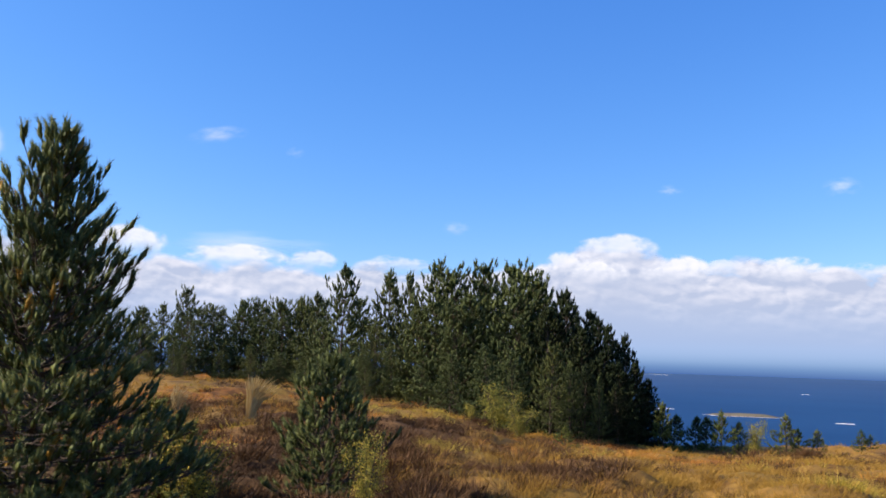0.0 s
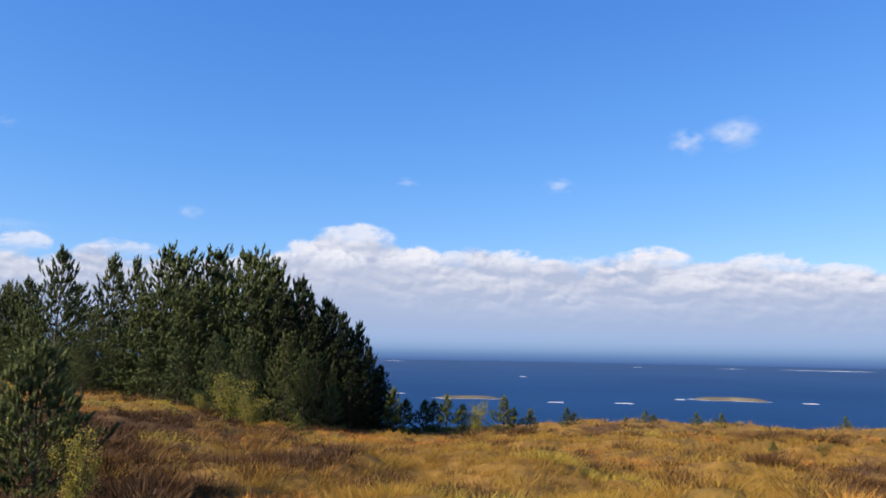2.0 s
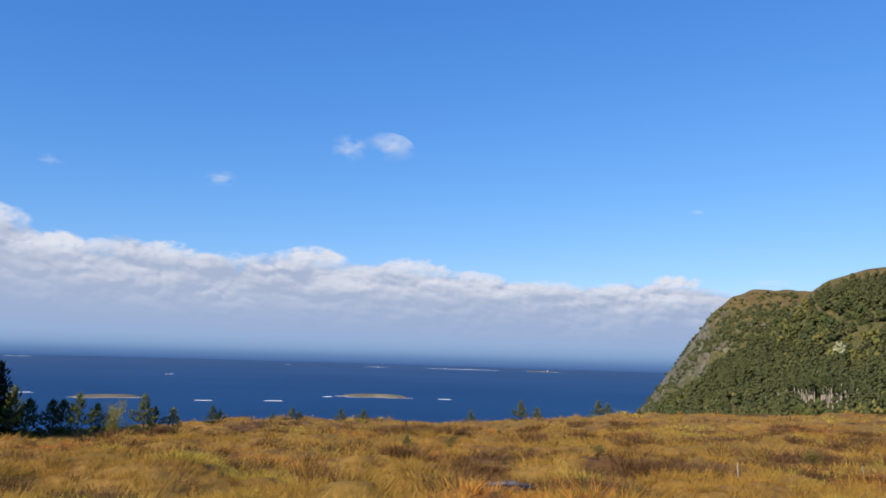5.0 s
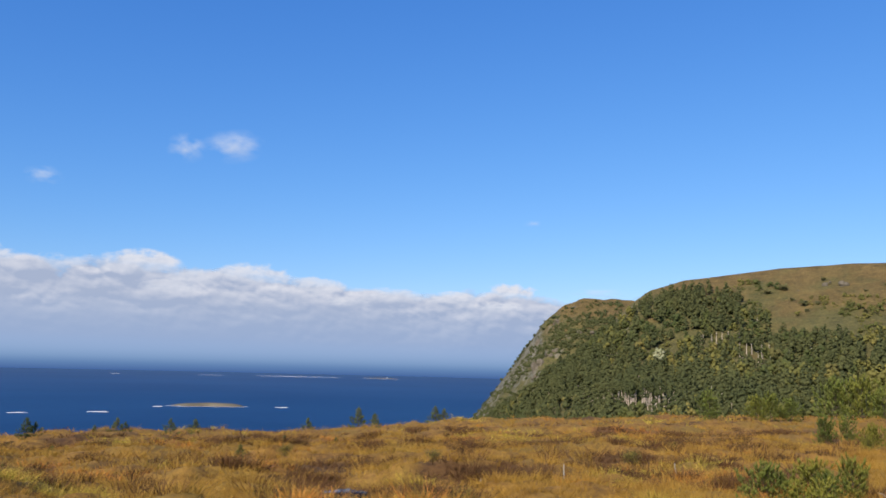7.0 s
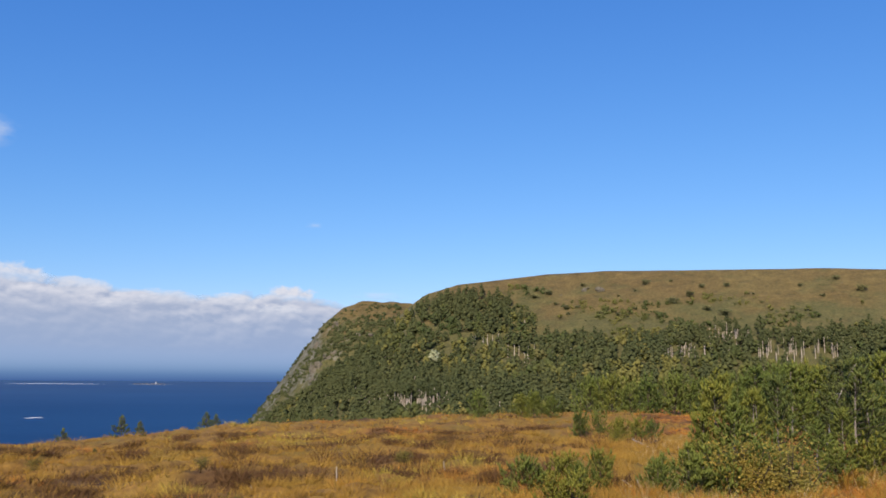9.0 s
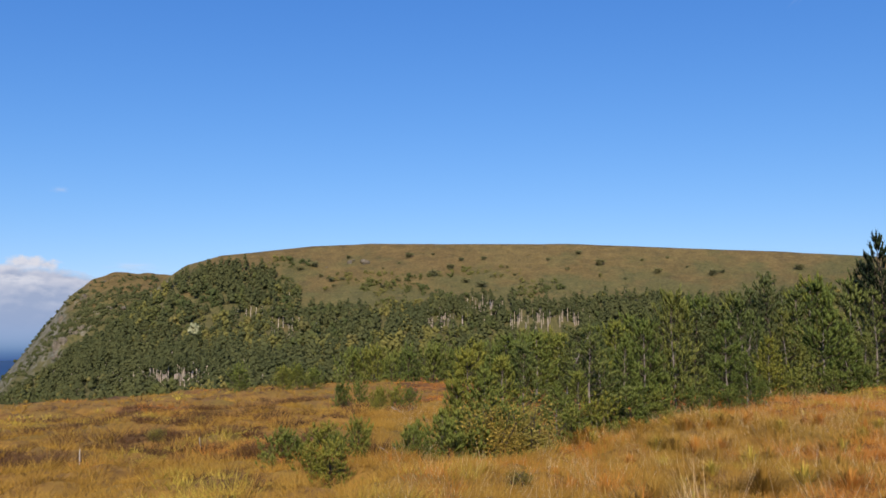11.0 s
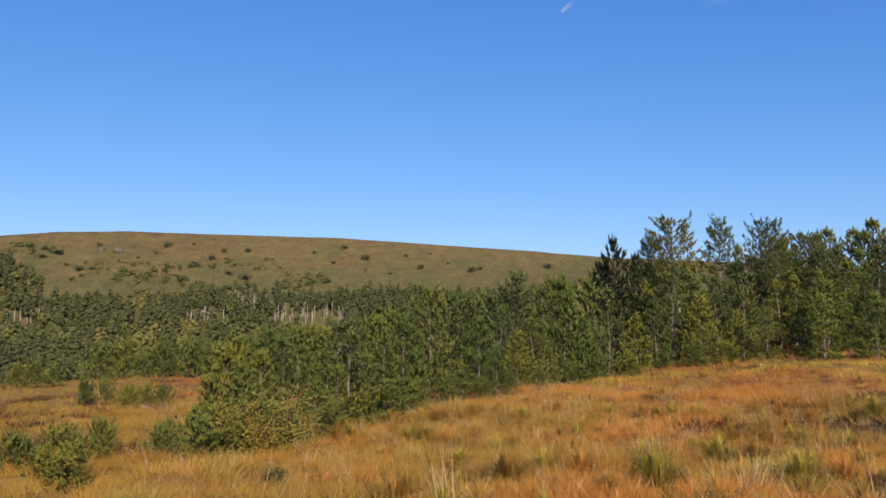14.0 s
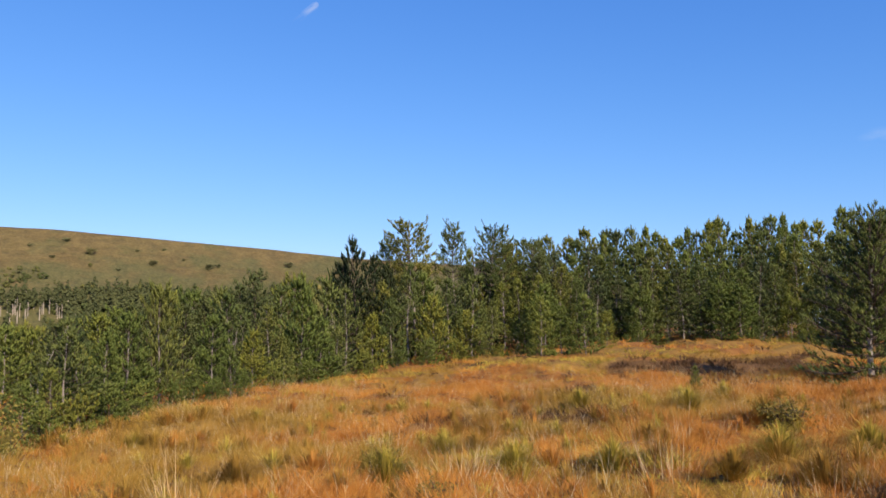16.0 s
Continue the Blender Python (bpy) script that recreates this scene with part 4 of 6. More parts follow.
for i, (az, r, top) in enumerate([(21.5, 47, 0.4), (19.0, 47, 0.0), (16.8, 46, 0.3), (14.6, 46, -0.2), (12.6, 45, 0.2), (10.8, 45, -0.2), (9.0, 44, 0.3), (7.4, 43, -0.3), (5.8, 42, 0.1), (23.4, 48, 0.5)]):
    set_pine(GROVE[(0, 2)[i % 2]], az, r, top, group="grove edge pines", wide=1.3, label="young dark green pine at the foot of the grove")
set_pine(SEEDLINGS[1], -8.5, 26.6, -4.4, group="rim seedlings", wide=1.6)
# dark low growth under the tall pine
for az, r, top in [(16.6, 9.6, -4.6), (18.4, 10.4, -3.2), (14.6, 10.2, -6.4)]:
    set_pine(NEAR[1], az, r, top, group="dwarf pines", wide=1.5, label="low dark pine bush in the shade of a taller pine")
# scattered little trees on the rim, against the sea
for az, off, top, wide, kind in [(-14.8, -1, -2.85, 1.2, 1), (-15.5, 0, -3.6, 1.7, 0), (-16.8, 0, -3.65, 1.5, 0), (-17.5, 0, -3.66, 1.6, 0), (-18.4, -1, -3.2, 1.2, 1), (-19.4, 0, -3.9, 2.0, 0), (-22.2, -1, -3.26, 1.3, 1),
                                 (-22.9, -1, -4.05, 1.8, 1), (-24.0, -1, -4.1, 1.6, 1), (-26.4, -1, -3.95, 2.0, 1), (-26.9, -1, -4.2, 2.0, 1), (-30.2, 0, -4.4, 2.4, 1), (-31.5, -1, -3.95, 1.7, 1), (-32.0, -1, -4.2, 1.8, 1),
                                 (-34.7, -1, -4.0, 1.8, 1), (-36.2, -1, -4.0, 1.6, 1), (-43.4, -1, -3.85, 1.3, 1), (-46.7, -1, -3.1, 1.3, 1), (-47.8, -1, -3.5, 1.5, 1), (-51.8, -1, -2.93, 1.5, 1), (-52.4, -1, -3.06, 1.5, 1),
                                 (-54.3, -1, -3.58, 2.2, 1), (-42.0, -16, -5.0, 1.5, 0), (-39.3, -19, -5.6, 1.8, 1), (-50.0, -17, -5.4, 1.8, 1), (-8.6, -4, -4.9, 1.6, 1), (-45.4, -14, -5.1, 2.0, 0), (-28.0, -12, -5.6, 1.8, 1), (-34.0, -9, -5.2, 2.0, 0)]:
    set_pine(SEEDLINGS[kind], az, float(np.interp(az, _deg, _tab[0])) + off, top + 0.18, group="rim seedlings", wide=min(1.5, wide))

# young pines on the open heath towards the valley
for az, r, top in [
                   (-69.6, 48, -1.2), (-72.4, 46, -1.5), (-73.3, 46, -1.3), (-74.4, 47, -1.6), (-77.0, 55, -0.2), (-78.4, 55, -0.1), (-79.6, 54, -0.4), (-80.7, 55, 0.0), (-82.4, 56, 0.1), (-83.6, 56, -0.1),
                   (-85.3, 55, 0.2), (-86.8, 52, 0.3), (-76.4, 33, -2.6), (-77.6, 32, -2.4), (-79.0, 28, -2.9), (-80.1, 27, -2.7), (-81.0, 27, -3.0), (-78.8, 24, -3.5), (-88.5, 50, 0.8), (-90.1, 48, 0.9)]:
    set_pine(DWARF[int(abs(az * 3)) % 2], az, r, top + 0.2, group="heath pines", wide=1.0, label="bushy bright green pine on the open heath")
for az, r, top, wide in [(-73.3, 12.2, -5.3, 1.7), (-74.2, 12.6, -5.8, 1.6), (-75.9, 12.8, -5.0, 1.6), (-75.2, 11.3, -6.3, 1.9), (-76.4, 11.2, -6.1, 1.8), (-76.9, 12.2, -5.7, 1.5), (-78.1, 13.6, -4.7, 1.2), (-81.7, 13.6, -5.2, 1.6)]:
    set_pine(DWARF[int(abs(az * 10)) % 2], az, r, top + 0.1, group="dwarf pines", wide=0.75 * wide, label="low spreading bright green pine bush")
# the belt of pines along the slope: the front rank as it stands along the grass, then the ranks behind
for az, r, top, kind, wide in [(-85.2, 15.6, -0.3, 0, 1.15), (-86.3, 15.2, -1.4, 2, 1.2), (-87.4, 16.6, -0.7, 0, 1.1), (-84.4, 15.4, -2.2, 2, 1.1), (-83.6, 14.6, -4.2, 0, 1.2), (-82.0, 15.0, -4.9, 2, 1.3), (-88.8, 19.0, 0.2, 1, 1.0),
                               (-95.4, 19.2, 0.5, 2, 1.05), (-96.6, 20.5, 1.6, 0, 1.0), (-98.5, 21.6, 3.6, 1, 0.85), (-100.6, 22.6, -1.6, 2, 1.2), (-102.9, 22.4, -0.6, 2, 1.15), (-101.7, 24.0, 1.4, 0, 1.0), (-104.2, 25.0, 0.4, 0, 1.1),
                               (-107.4, 27.4, 3.9, 0, 1.0), (-106.2, 26.0, -0.2, 2, 1.1), (-108.6, 28.6, 1.2, 1, 1.1), (-109.6, 30.0, 0.6, 2, 1.1), (-111.9, 33.0, 1.4, 0, 1.1), (-113.2, 35.0, 2.4, 2, 1.1), (-116.0, 36.0, 2.6, 0, 1.1),
                               (-94.2, 19.6, -0.6, 2, 1.1), (-91.0, 17.0, -2.6, 2, 1.2), (-97.6, 20.6, -1.2, 2, 1.1), (-92.4, 17.4, -1.8, 0, 1.1), (-118.2, 37.5, 1.6, 0, 1.1), (-120.0, 36.0, 2.2, 2, 1.0), (-121.6, 35.0, 1.0, 0, 1.1)]:
    set_pine(YOUNG[kind], az, r, top, group="slope pines", wide=wide, label="slender green pine in a belt along the slope")
for az, r, top, kind, wide in [(-89.5, 28, 0.8, 0, 1.2), (-91.0, 30, 0.7, 1, 1.2), (-92.2, 27, 1.0, 0, 1.1), (-94.8, 28, 1.6, 1, 1.1), (-96.4, 30, 2.2, 0, 1.1), (-99.8, 28, 2.2, 2, 1.1), (-101.0, 30, 2.6, 0, 1.1), (-102.6, 29, 2.9, 2, 1.1),
                               (-104.3, 32, 4.3, 1, 0.9), (-105.8, 33, 3.4, 2, 1.1), (-100.2, 36, 3.2, 1, 1.0), (-97.8, 34, 2.6, 2, 1.1), (-103.4, 36, 3.6, 0, 1.0), (-106.6, 36, 4.2, 1, 1.0), (-109.0, 35, 4.0, 2, 1.1), (-112.6, 38, 3.6, 2, 1.1),
                               (-115.4, 40, 4.2, 0, 1.0), (-118.6, 41, 4.0, 2, 1.1), (-93.4, 34, 1.4, 2, 1.1), (-90.2, 36, 0.9, 1, 1.2), (-87.4, 40, 0.6, 0, 1.2), (-95.4, 36, 2.0, 1, 1.1), (-98.8, 40, 3.0, 0, 1.1), (-101.8, 41, 3.3, 2, 1.1)]:
    if int(r + kind) % 3 == 0:
        set_pine(GROVE[0], az, r, top, group="dark slope pines", wide=wide * 1.15, label="dark green bushy pine inside the belt along the slope")
    else:
        set_pine(YOUNG[kind], az, r, top, group="slope pines", wide=wide * 1.1, label="slender green pine in a belt along the slope")
for az, r, top, wide in [(-93.2, 17.6, 1.3, 1.15), (-94.0, 18.4, 0.6, 1.0), (-105.2, 26.0, 2.1, 1.1), (-103.6, 27.0, 1.8, 1.0), (-114.3, 37.0, 4.9, 1.05), (-110.2, 31.0, 3.2, 1.0), (-117.0, 37.5, 3.8, 1.0)]:
    set_pine(LEGGY, az, r, top, group="leggy pines", wide=wide)
# low growth at the foot of the belt
for az, r, top in [(-84.0, 13.9, -4.6), (-86.0, 14.3, -3.9), (-88.0, 14.9, -3.8), (-92.0, 16.2, -3.6), (-94.0, 17.2, -3.3), (-95.8, 18.2, -2.9), (-97.4, 19.2, -2.6), (-99.6, 20.8, -2.4), (-101.8, 22.0, -2.3), (-103.8, 23.6, -1.9),
                   (-105.6, 25.0, -1.7), (-107.8, 26.6, -1.3), (-109.4, 28.4, -1.2), (-111.4, 31.0, -0.8), (-113.6, 33.4, -0.5), (-115.6, 34.4, -0.2), (-117.8, 35.4, 0.0), (-120.4, 34.6, -0.4), (-125.4, 35.4, -0.2), (-128.8, 38.0, -0.6)]:
    set_pine(DWARF[int(abs(az * 10)) % 2], az, r, top + rng.uniform(-0.4, 0.5), group="low slope pines", wide=1.25, label="low bushy green pine at the foot of the belt")
# light green pines on the grass before the wood
for az, r, top, kind in [(-123.3, 34.0, 2.5, 0), (-124.6, 34.4, 1.9, 1), (-126.2, 34.0, 2.5, 0), (-122.2, 34.6, 1.2, 2), (-127.6, 36.5, 1.4, 1), (-129.6, 40.0, 0.6, 0), (-131.4, 42.0, -0.1, 2), (-133.6, 43.0, 0.6, 0)]:
    set_pine(YOUNG[kind], az, r, top, group="wood edge pines", wide=1.15, label="light green young pine on the grass before the wood")
# the dark tree and the tall thin-crowned ones
for az, r, top, kind, wide in [(-110.8, 37.5, 6.5, 1, 1.05), (-112.0, 39, 5.4, 1, 1.1), (-109.9, 38.5, 5.0, 0, 1.1), (-113.0, 40.5, 4.8, 1, 1.1), (-119.2, 44, 5.0, 1, 1.1)]:
    set_pine(GROVE[kind], az, r, top, group="dark slope pines", wide=wide, label="dark dense pine standing above the slope")
for az, r, top, kind, lean, wide in [(-114.7, 42, 7.9, 0, 0, 1.25), (-112.9, 43, 6.9, 1, 3, 0.8), (-117.6, 44, 7.6, 1, 4, 0.9), (-119.5, 44, 7.45, 0, 6, 1.0), (-120.8, 46, 6.6, 1, 2, 1.0), (-122.8, 47, 6.3, 0, -3, 1.0)]:
    set_pine(OPEN[kind], az, r, top, group="open-crowned pines", lean=(lean, 0), wide=wide)
# the wood behind the heath
tops = [(-115, 5.2), (-122, 6.2), (-125, 6.8), (-130, 6.7), (-134, 7.0), (-140, 7.3), (-146, 7.6), (-152, 7.4)]
for row, (r0, drop, step) in enumerate([(43, 2.6, 1.35), (48, 1.2, 1.15), (56, 0.1, 0.8)]):
    az = -116.0 - 1.2 * row
    while az > -152:
        t = np.interp(-az, [-a for a, _ in tops], [b for _, b in tops]) - drop + rng.uniform(-0.8, 0.3)
        set_pine(WOOD[int(rng.integers(0, 3))], az, r0 + rng.uniform(-1.5, 2), t, group="wood pines", wide=rng.uniform(1.05, 1.45))
        az -= step * rng.uniform(0.7, 1.3)
for az, top in [(-130.3, 6.95), (-135.0, 7.3), (-136.9, 7.2), (-133.1, 6.7), (-138.7, 7.3), (-127.6, 6.5)]:
    set_pine(WOOD[1], az, 52, top, group="wood pines", wide=0.8)
az = -123.5
while az > -150:
    set_pine(YOUNG[int(rng.integers(0, 3))], az, 42.5 + rng.uniform(-1, 1), rng.uniform(0.4, 3.4), group="wood edge pines", wide=1.2, label="young green pine at the edge of the wood")
    az -= rng.uniform(0.9, 1.7)
edge = pine_thing("pine_tree", "leaning pine with a pale crooked stem on the heath", 101, M_NEEDLE, M_PALE, single=True, H=4.4, R=1.7, base=0.06, profile=0.6, foot=0.95, whorls=19, per=7, dense=1.6, shoot=0.18, needle=0.08,
                  count=26, width=0.013, lift=(-18, 56), curl=0.3, up=1.0, gaps=0.08, rad=0.018, bend=0.06, inner=0.15, uneven=0.2)
stand(edge, -143.4, 21.5, 7.5, lean=(0, 6), first=True)


# bearing, distance, height and breadth of the low bushes
LOW_BUSHES = [(-113.1, 11.2, 0.34, 1.3), (-114.4, 11.0, 0.32, 1.2), (-116.9, 8.7, 0.3, 1.2), (-138.4, 13.2, 0.4, 1.6), (-54.4, 12.0, 0.28, 1.1), (-51.4, 12.6, 0.26, 1.2), (-67.4, 24.0, 0.34, 1.2), (-42.2, 22.5, 0.3, 1.1),
              (-52.0, 20.0, 0.28, 1.2), (-89.0, 11.0, 0.26, 1.3), (-65.0, 18.5, 0.27, 1.3)]


# ---- birch scrub ----
def leafy(name, label, seed, H, R, stems, leaves, size, mat):
    g = np.random.default_rng(seed)
    wood, spots = [], []
    for _ in range(stems):
        a, sp = g.uniform(0, 6.28), g.uniform(0.15, 0.8) * R
        end = np.array([math.cos(a) * sp, math.sin(a) * sp, H * g.uniform(0.65, 1.0)])
        k = np.linspace(0, 1, 5)[:, None]
        pts = end * np.concatenate([k**1.3, k**1.3, k], 1)
        wood.append(tube(pts, 0.02 * H * 0.4 * (1 - 0.8 * k[:, 0]) + 0.003, 5))
        for t in g.uniform(0.25, 1.0, 7):
            c = end * np.array([t**1.3, t**1.3, t])
            d = unit(g.normal(size=3) + np.array([0, 0, 0.6]))
            tip = c + d * R * 0.35
            wood.append(tube([c, (c + tip) / 2, tip], [0.006, 0.004, 0.002], 3))
            spots.append(c + d * R * g.uniform(0.1, 0.4, (int(leaves / stems / 7), 1)) + g.normal(size=(int(leaves / stems / 7), 3)) * 0.11 * R)
    c = np.concatenate(spots)
    u, w = unit(g.normal(size=c.shape)), g.normal(size=c.shape)
    w = unit(np.cross(u, w))
    s = size * g.uniform(0.6, 1.2, (len(c), 1))
    V = np.stack([c - u * s, c + w * s * 0.6, c + u * s, c - w * s * 0.6], 1).reshape(-1, 3)
    ob = tagged(new(name), label, "shrub")
    for v, f in wood:
        if len(v) == 25:
            part("stem", raw_mesh("stem", v, f, M_BARK, True), ob)
    tagged(part("brushwood", raw_mesh("brushwood", *joined([q for q in wood if len(q[0]) < 25]), M_BARK, True), ob), kind="stuff")
    tagged(part("foliage", raw_mesh("foliage", V, np.arange(len(V)).reshape(-1, 4), mat), ob), kind="stuff")
    ob["tall"] = H
    return ob


birch = leafy("birch_shrub", "yellowing birch shrub before the dark grove", 5, 1.8, 0.9, 10, 3600, 0.030, M_BIRCH)
stand(birch, -4.0, 28.5, -2.2, first=True, wide=1.2)
stand(birch, -5.4, 28.0, -3.4, wide=1.2)
stand(birch, -2.2, 29.5, -3.3, wide=1.3)
stand(birch, -20.4, 34.5, -3.75)
shrub = leafy("willow_shrub", "pale olive-green shrub among the young pines", 6, 1.6, 0.9, 10, 4200, 0.027, M_SHRUB)
stand(shrub, -89.4, 14.6, -3.6, wide=1.3, first=True)
stand(shrub, -87.2, 14.4, -3.9, wide=1.3)
stand(birch, 4.6, 9.3, -5.6, wide=0.7, label="thin yellow-leaved birch sapling beside a small pine")
stand(birch, 16.0, 9.4, -5.6, wide=1.1, label="tangled scrub with yellow leaves under the pine")


# ---- dead wood, posts ----
def branching(name, label, category, seed, trunk_pts, r0, twigs, mat, reach=0.3):
    g = np.random.default_rng(seed)
    P = np.asarray(trunk_pts, float)
    t = np.linspace(0, 1, 12)
    s = np.linspace(0, 1, len(P))
    pts = np.stack([np.interp(t, s, P[:, k]) for k in range(3)], 1)
    pts[1:-1] += g.normal(size=(10, 3)) * r0 * 0.5
    stem = tube(pts, r0 * (1 - 0.85 * t), 7)
    ob = tagged(new(name), label, category)
    part("stem", raw_mesh("stem", *stem, mat, True), ob)
    for f in g.uniform(0.25, 0.98, twigs):
        c = pts[int(f * 11)]
        d = unit(g.normal(size=3) + np.array([0, 0, 0.3])) * g.uniform(0.5, 1.6) * reach
        k = np.linspace(0, 1, 4)[:, None]
        part("twig", raw_mesh("twig", *tube(c + d * k + np.array([0, 0, -0.1]) * k**2, r0 * 0.35 * (1 - 0.8 * k[:, 0]) + 0.002, 5), mat, True), ob)
    return ob


def put_down(ob, az, r, turn=0.0, lift=-0.05):
    x, y = at(az, r)
    ob.matrix_world = pose(x, y, float(ground_z(x, y)) + lift, 0, 0, turn)
    return ob


put_down(branching("dead_tree", "bleached dead trunk leaning among young pines", "dead tree", 3, [(0, 0, 0), (0.06, 0, 0.8), (0.26, 0, 1.6), (0.68, 0, 2.35)], 0.024, 5, M_PALE, 0.2), -91.3, 18.3, -95)
put_down(branching("dead_branch", "bleached dead root lying in the heath", "dead wood", 4, [(-0.1, 0, 0), (-0.05, 0, 0.2), (0.1, 0, 0.25), (0.3, 0.1, 0.12)], 0.03, 8, M_PALE), -79.8, 13.9, -80)
put_down(branching("dead_branch", "grey fallen branch lying in the heath", "dead wood", 6, [(-0.5, 0, 0.35), (-0.2, 0, 0.2), (0.2, 0, 0.1), (0.5, 0, 0)], 0.014, 7, M_PALE), -81.2, 22, -80)


def post(az, r, height, lean):
    ob = tagged(new("post"), "thin weathered marker post in the heath", "post", "marker posts")
    k = np.linspace(0, 1, 6)
    v, f = tube(np.stack([0.012 * np.sin(k * 5), 0 * k, height * k], 1), 0.011 - 0.002 * k, 8)
    v2, f2 = tube([(0, 0, height), (0, 0, height + 0.02)], [0.009, 0.003], 8)
    shaft = part("shaft", raw_mesh("shaft", v, f, M_POST, True), ob)
    part("tip", raw_mesh("tip", v2 + np.array([0.012 * math.sin(5), 0, 0]), f2, M_POST, True), shaft)
    x, y = at(az, r)
    ob.matrix_world = pose(x, y, float(ground_z(x, y)) - 0.05, 0, lean, az)
    return ob


post(-55.5, 15.4, 0.29, -8)
post(-60.7, 15.0, 0.34, 5)
post(-67.8, 16.0, 0.32, 0)

# grey dead pines inside the belt and at the edge of the wood
for az, r, tall, seed in [(-109.4, 33.0, 2.4, 21), (-118.6, 43.0, 5.6, 22), (-103.0, 26.0, 1.8, 24)]:
    put_down(branching("dead_tree", "grey bare dead pine standing among green ones", "dead tree", seed, [(0, 0, 0), (0.03 * tall, 0, 0.35 * tall), (0.0, 0.04 * tall, 0.7 * tall), (0.06 * tall, 0, tall)], 0.006 * tall + 0.010, 22, M_GREYBARK, 0.08 * tall + 0.1), az, r, seed * 40)

# low green bushes in the grass
M_LOWBUSH = blades("low bush leaves", [(0, (0.10, 0.094, 0.024)), (0.6, (0.18, 0.155, 0.036)), (1, (0.27, 0.21, 0.05))], through=0.3)
low_bush = leafy("heath_bush", "knee-high dark green bush in the moor grass", 9, 0.42, 0.42, 9, 1500, 0.016, M_LOWBUSH)
for i, (az, r, tall, wide) in enumerate(LOW_BUSHES):
    stand(low_bush, az, r, height=tall, first=i == 0, group="heath bushes", wide=wide)
set_pine(SEEDLINGS[1], -133.2, 20.5, height=0.75, group="rim seedlings", label="tiny pine seedling alone in the moor grass")

# ---- skerries and the far lighthouse ----
def skerry(az, el, wide, high, surf=True, label="low grassy island ringed with white surf"):
    d = (EYE - SEA) / math.tan(radians(-el))
    w = d * math.tan(radians(wide / 2))
    n_a, n_r = 48, 6
    g = np.random.default_rng(int(abs(az * 100)))
    edge = 1 + 0.25 * np.interp(np.linspace(0, 1, n_a), np.linspace(0, 1, 13), np.append(g.normal(size=12), 0))
    a = np.linspace(0, 2 * np.pi, n_a, endpoint=False)
    ob = tagged(new("island"), label, "island", "skerries")

    def dome(scale, top, power):
        k = np.linspace(0, 1, n_r)
        X = np.cos(a)[:, None] * edge[:, None] * w * scale * k
        Y = np.sin(a)[:, None] * edge[:, None] * w * (0.28 if high > 0 else 0.12) * scale * k
        Z = top * (1 - k**power) * (1 + 0.3 * fbm(X, Y, w * 0.3, 3, 9))
        i = np.arange(n_a * n_r).reshape(n_a, n_r)
        j = np.roll(i, -1, 0)
        return np.stack([X, Y, Z - 0.2], -1).reshape(-1, 3), np.stack([i[:, :-1], i[:, 1:], j[:, 1:], j[:, :-1]], -1).reshape(-1, 4)

    if high > 0:
        part("land", raw_mesh("land", *dome(0.82, high, 4), M_SKERRY, True), ob)
    if surf:
        part("surf", raw_mesh("surf", *dome(1.0, 0.5 if high > 0 else 0.9, 6), M_SURF, True), ob, "white breaking surf")
    x, y = at(az, d)
    ob.matrix_world = pose(x, y, SEA, 0, 0, az)
    return ob


for row in [(-19.6, -3.36, 5.0, 4), (-36.8, -3.05, 5.6, 5), (-47.9, -1.03, 2.6, 3)]:
    skerry(*row)
for az, el, wide in [(-14.6, -3.1, 2.2), (-25.6, -3.5, 1.2), (-30.0, -3.45, 1.4), (-41.4, -3.08, 0.9), (-33.6, -3.1, 0.7), (-42.6, -1.03, 5.2), (-36.8, -1.05, 1.8), (-30.9, -1.06, 0.6), (-23.4, -1.85, 0.5), (-14.6, -0.92, 1.6)]:
    skerry(az, el, wide, 0, label="white surf breaking over a reef")
light_d = (EYE - SEA) / math.tan(radians(1.03))
lx, ly = at(-48.3, light_d)
house = tagged(new("lighthouse"), "tiny white lighthouse on a far skerry", "lighthouse")
tower = part("tower", raw_mesh("tower", *tube([(0, 0, 0), (0, 0, 3.5), (0, 0, 6)], [3.5, 3.0, 2.5], 10), M_SURF), house)
part("lantern", raw_mesh("lantern", *tube([(0, 0, 6), (0, 0, 7.5), (0, 0, 8.6)], [1.8, 1.8, 0.3], 10), M_ROCK), tower)
house.matrix_world = pose(lx, ly, SEA + 1.5)

# ---- woods and bushes on the hill ----
FOREST_TOP = [(-55, -2.5), (-58, -0.8), (-60.2, 0.3), (-62, 2.2), (-64.7, 4.3), (-67.6, 5.5), (-70.3, 5.1), (-72.2, 4.4), (-74.5, 3.1), (-80, 2.8), (-84, 3.3), (-95, 3.3), (-110, 3.2), (-125, 2.6)]


def on_hill(az, el, near=200.0):
    """The place where a line of sight first meets the hill."""
    az, el = np.atleast_1d(np.asarray(az, float)), np.atleast_1d(np.asarray(el, float))
    hit = np.full(az.shape, np.nan)
    for r in np.arange(near, 1050.0, 3.0):
        x, y = at(az, r)
        hit = np.where(np.isnan(hit) & (hill_z(x, y) > EYE + r * np.tan(np.radians(el))), r, hit)
    return hit


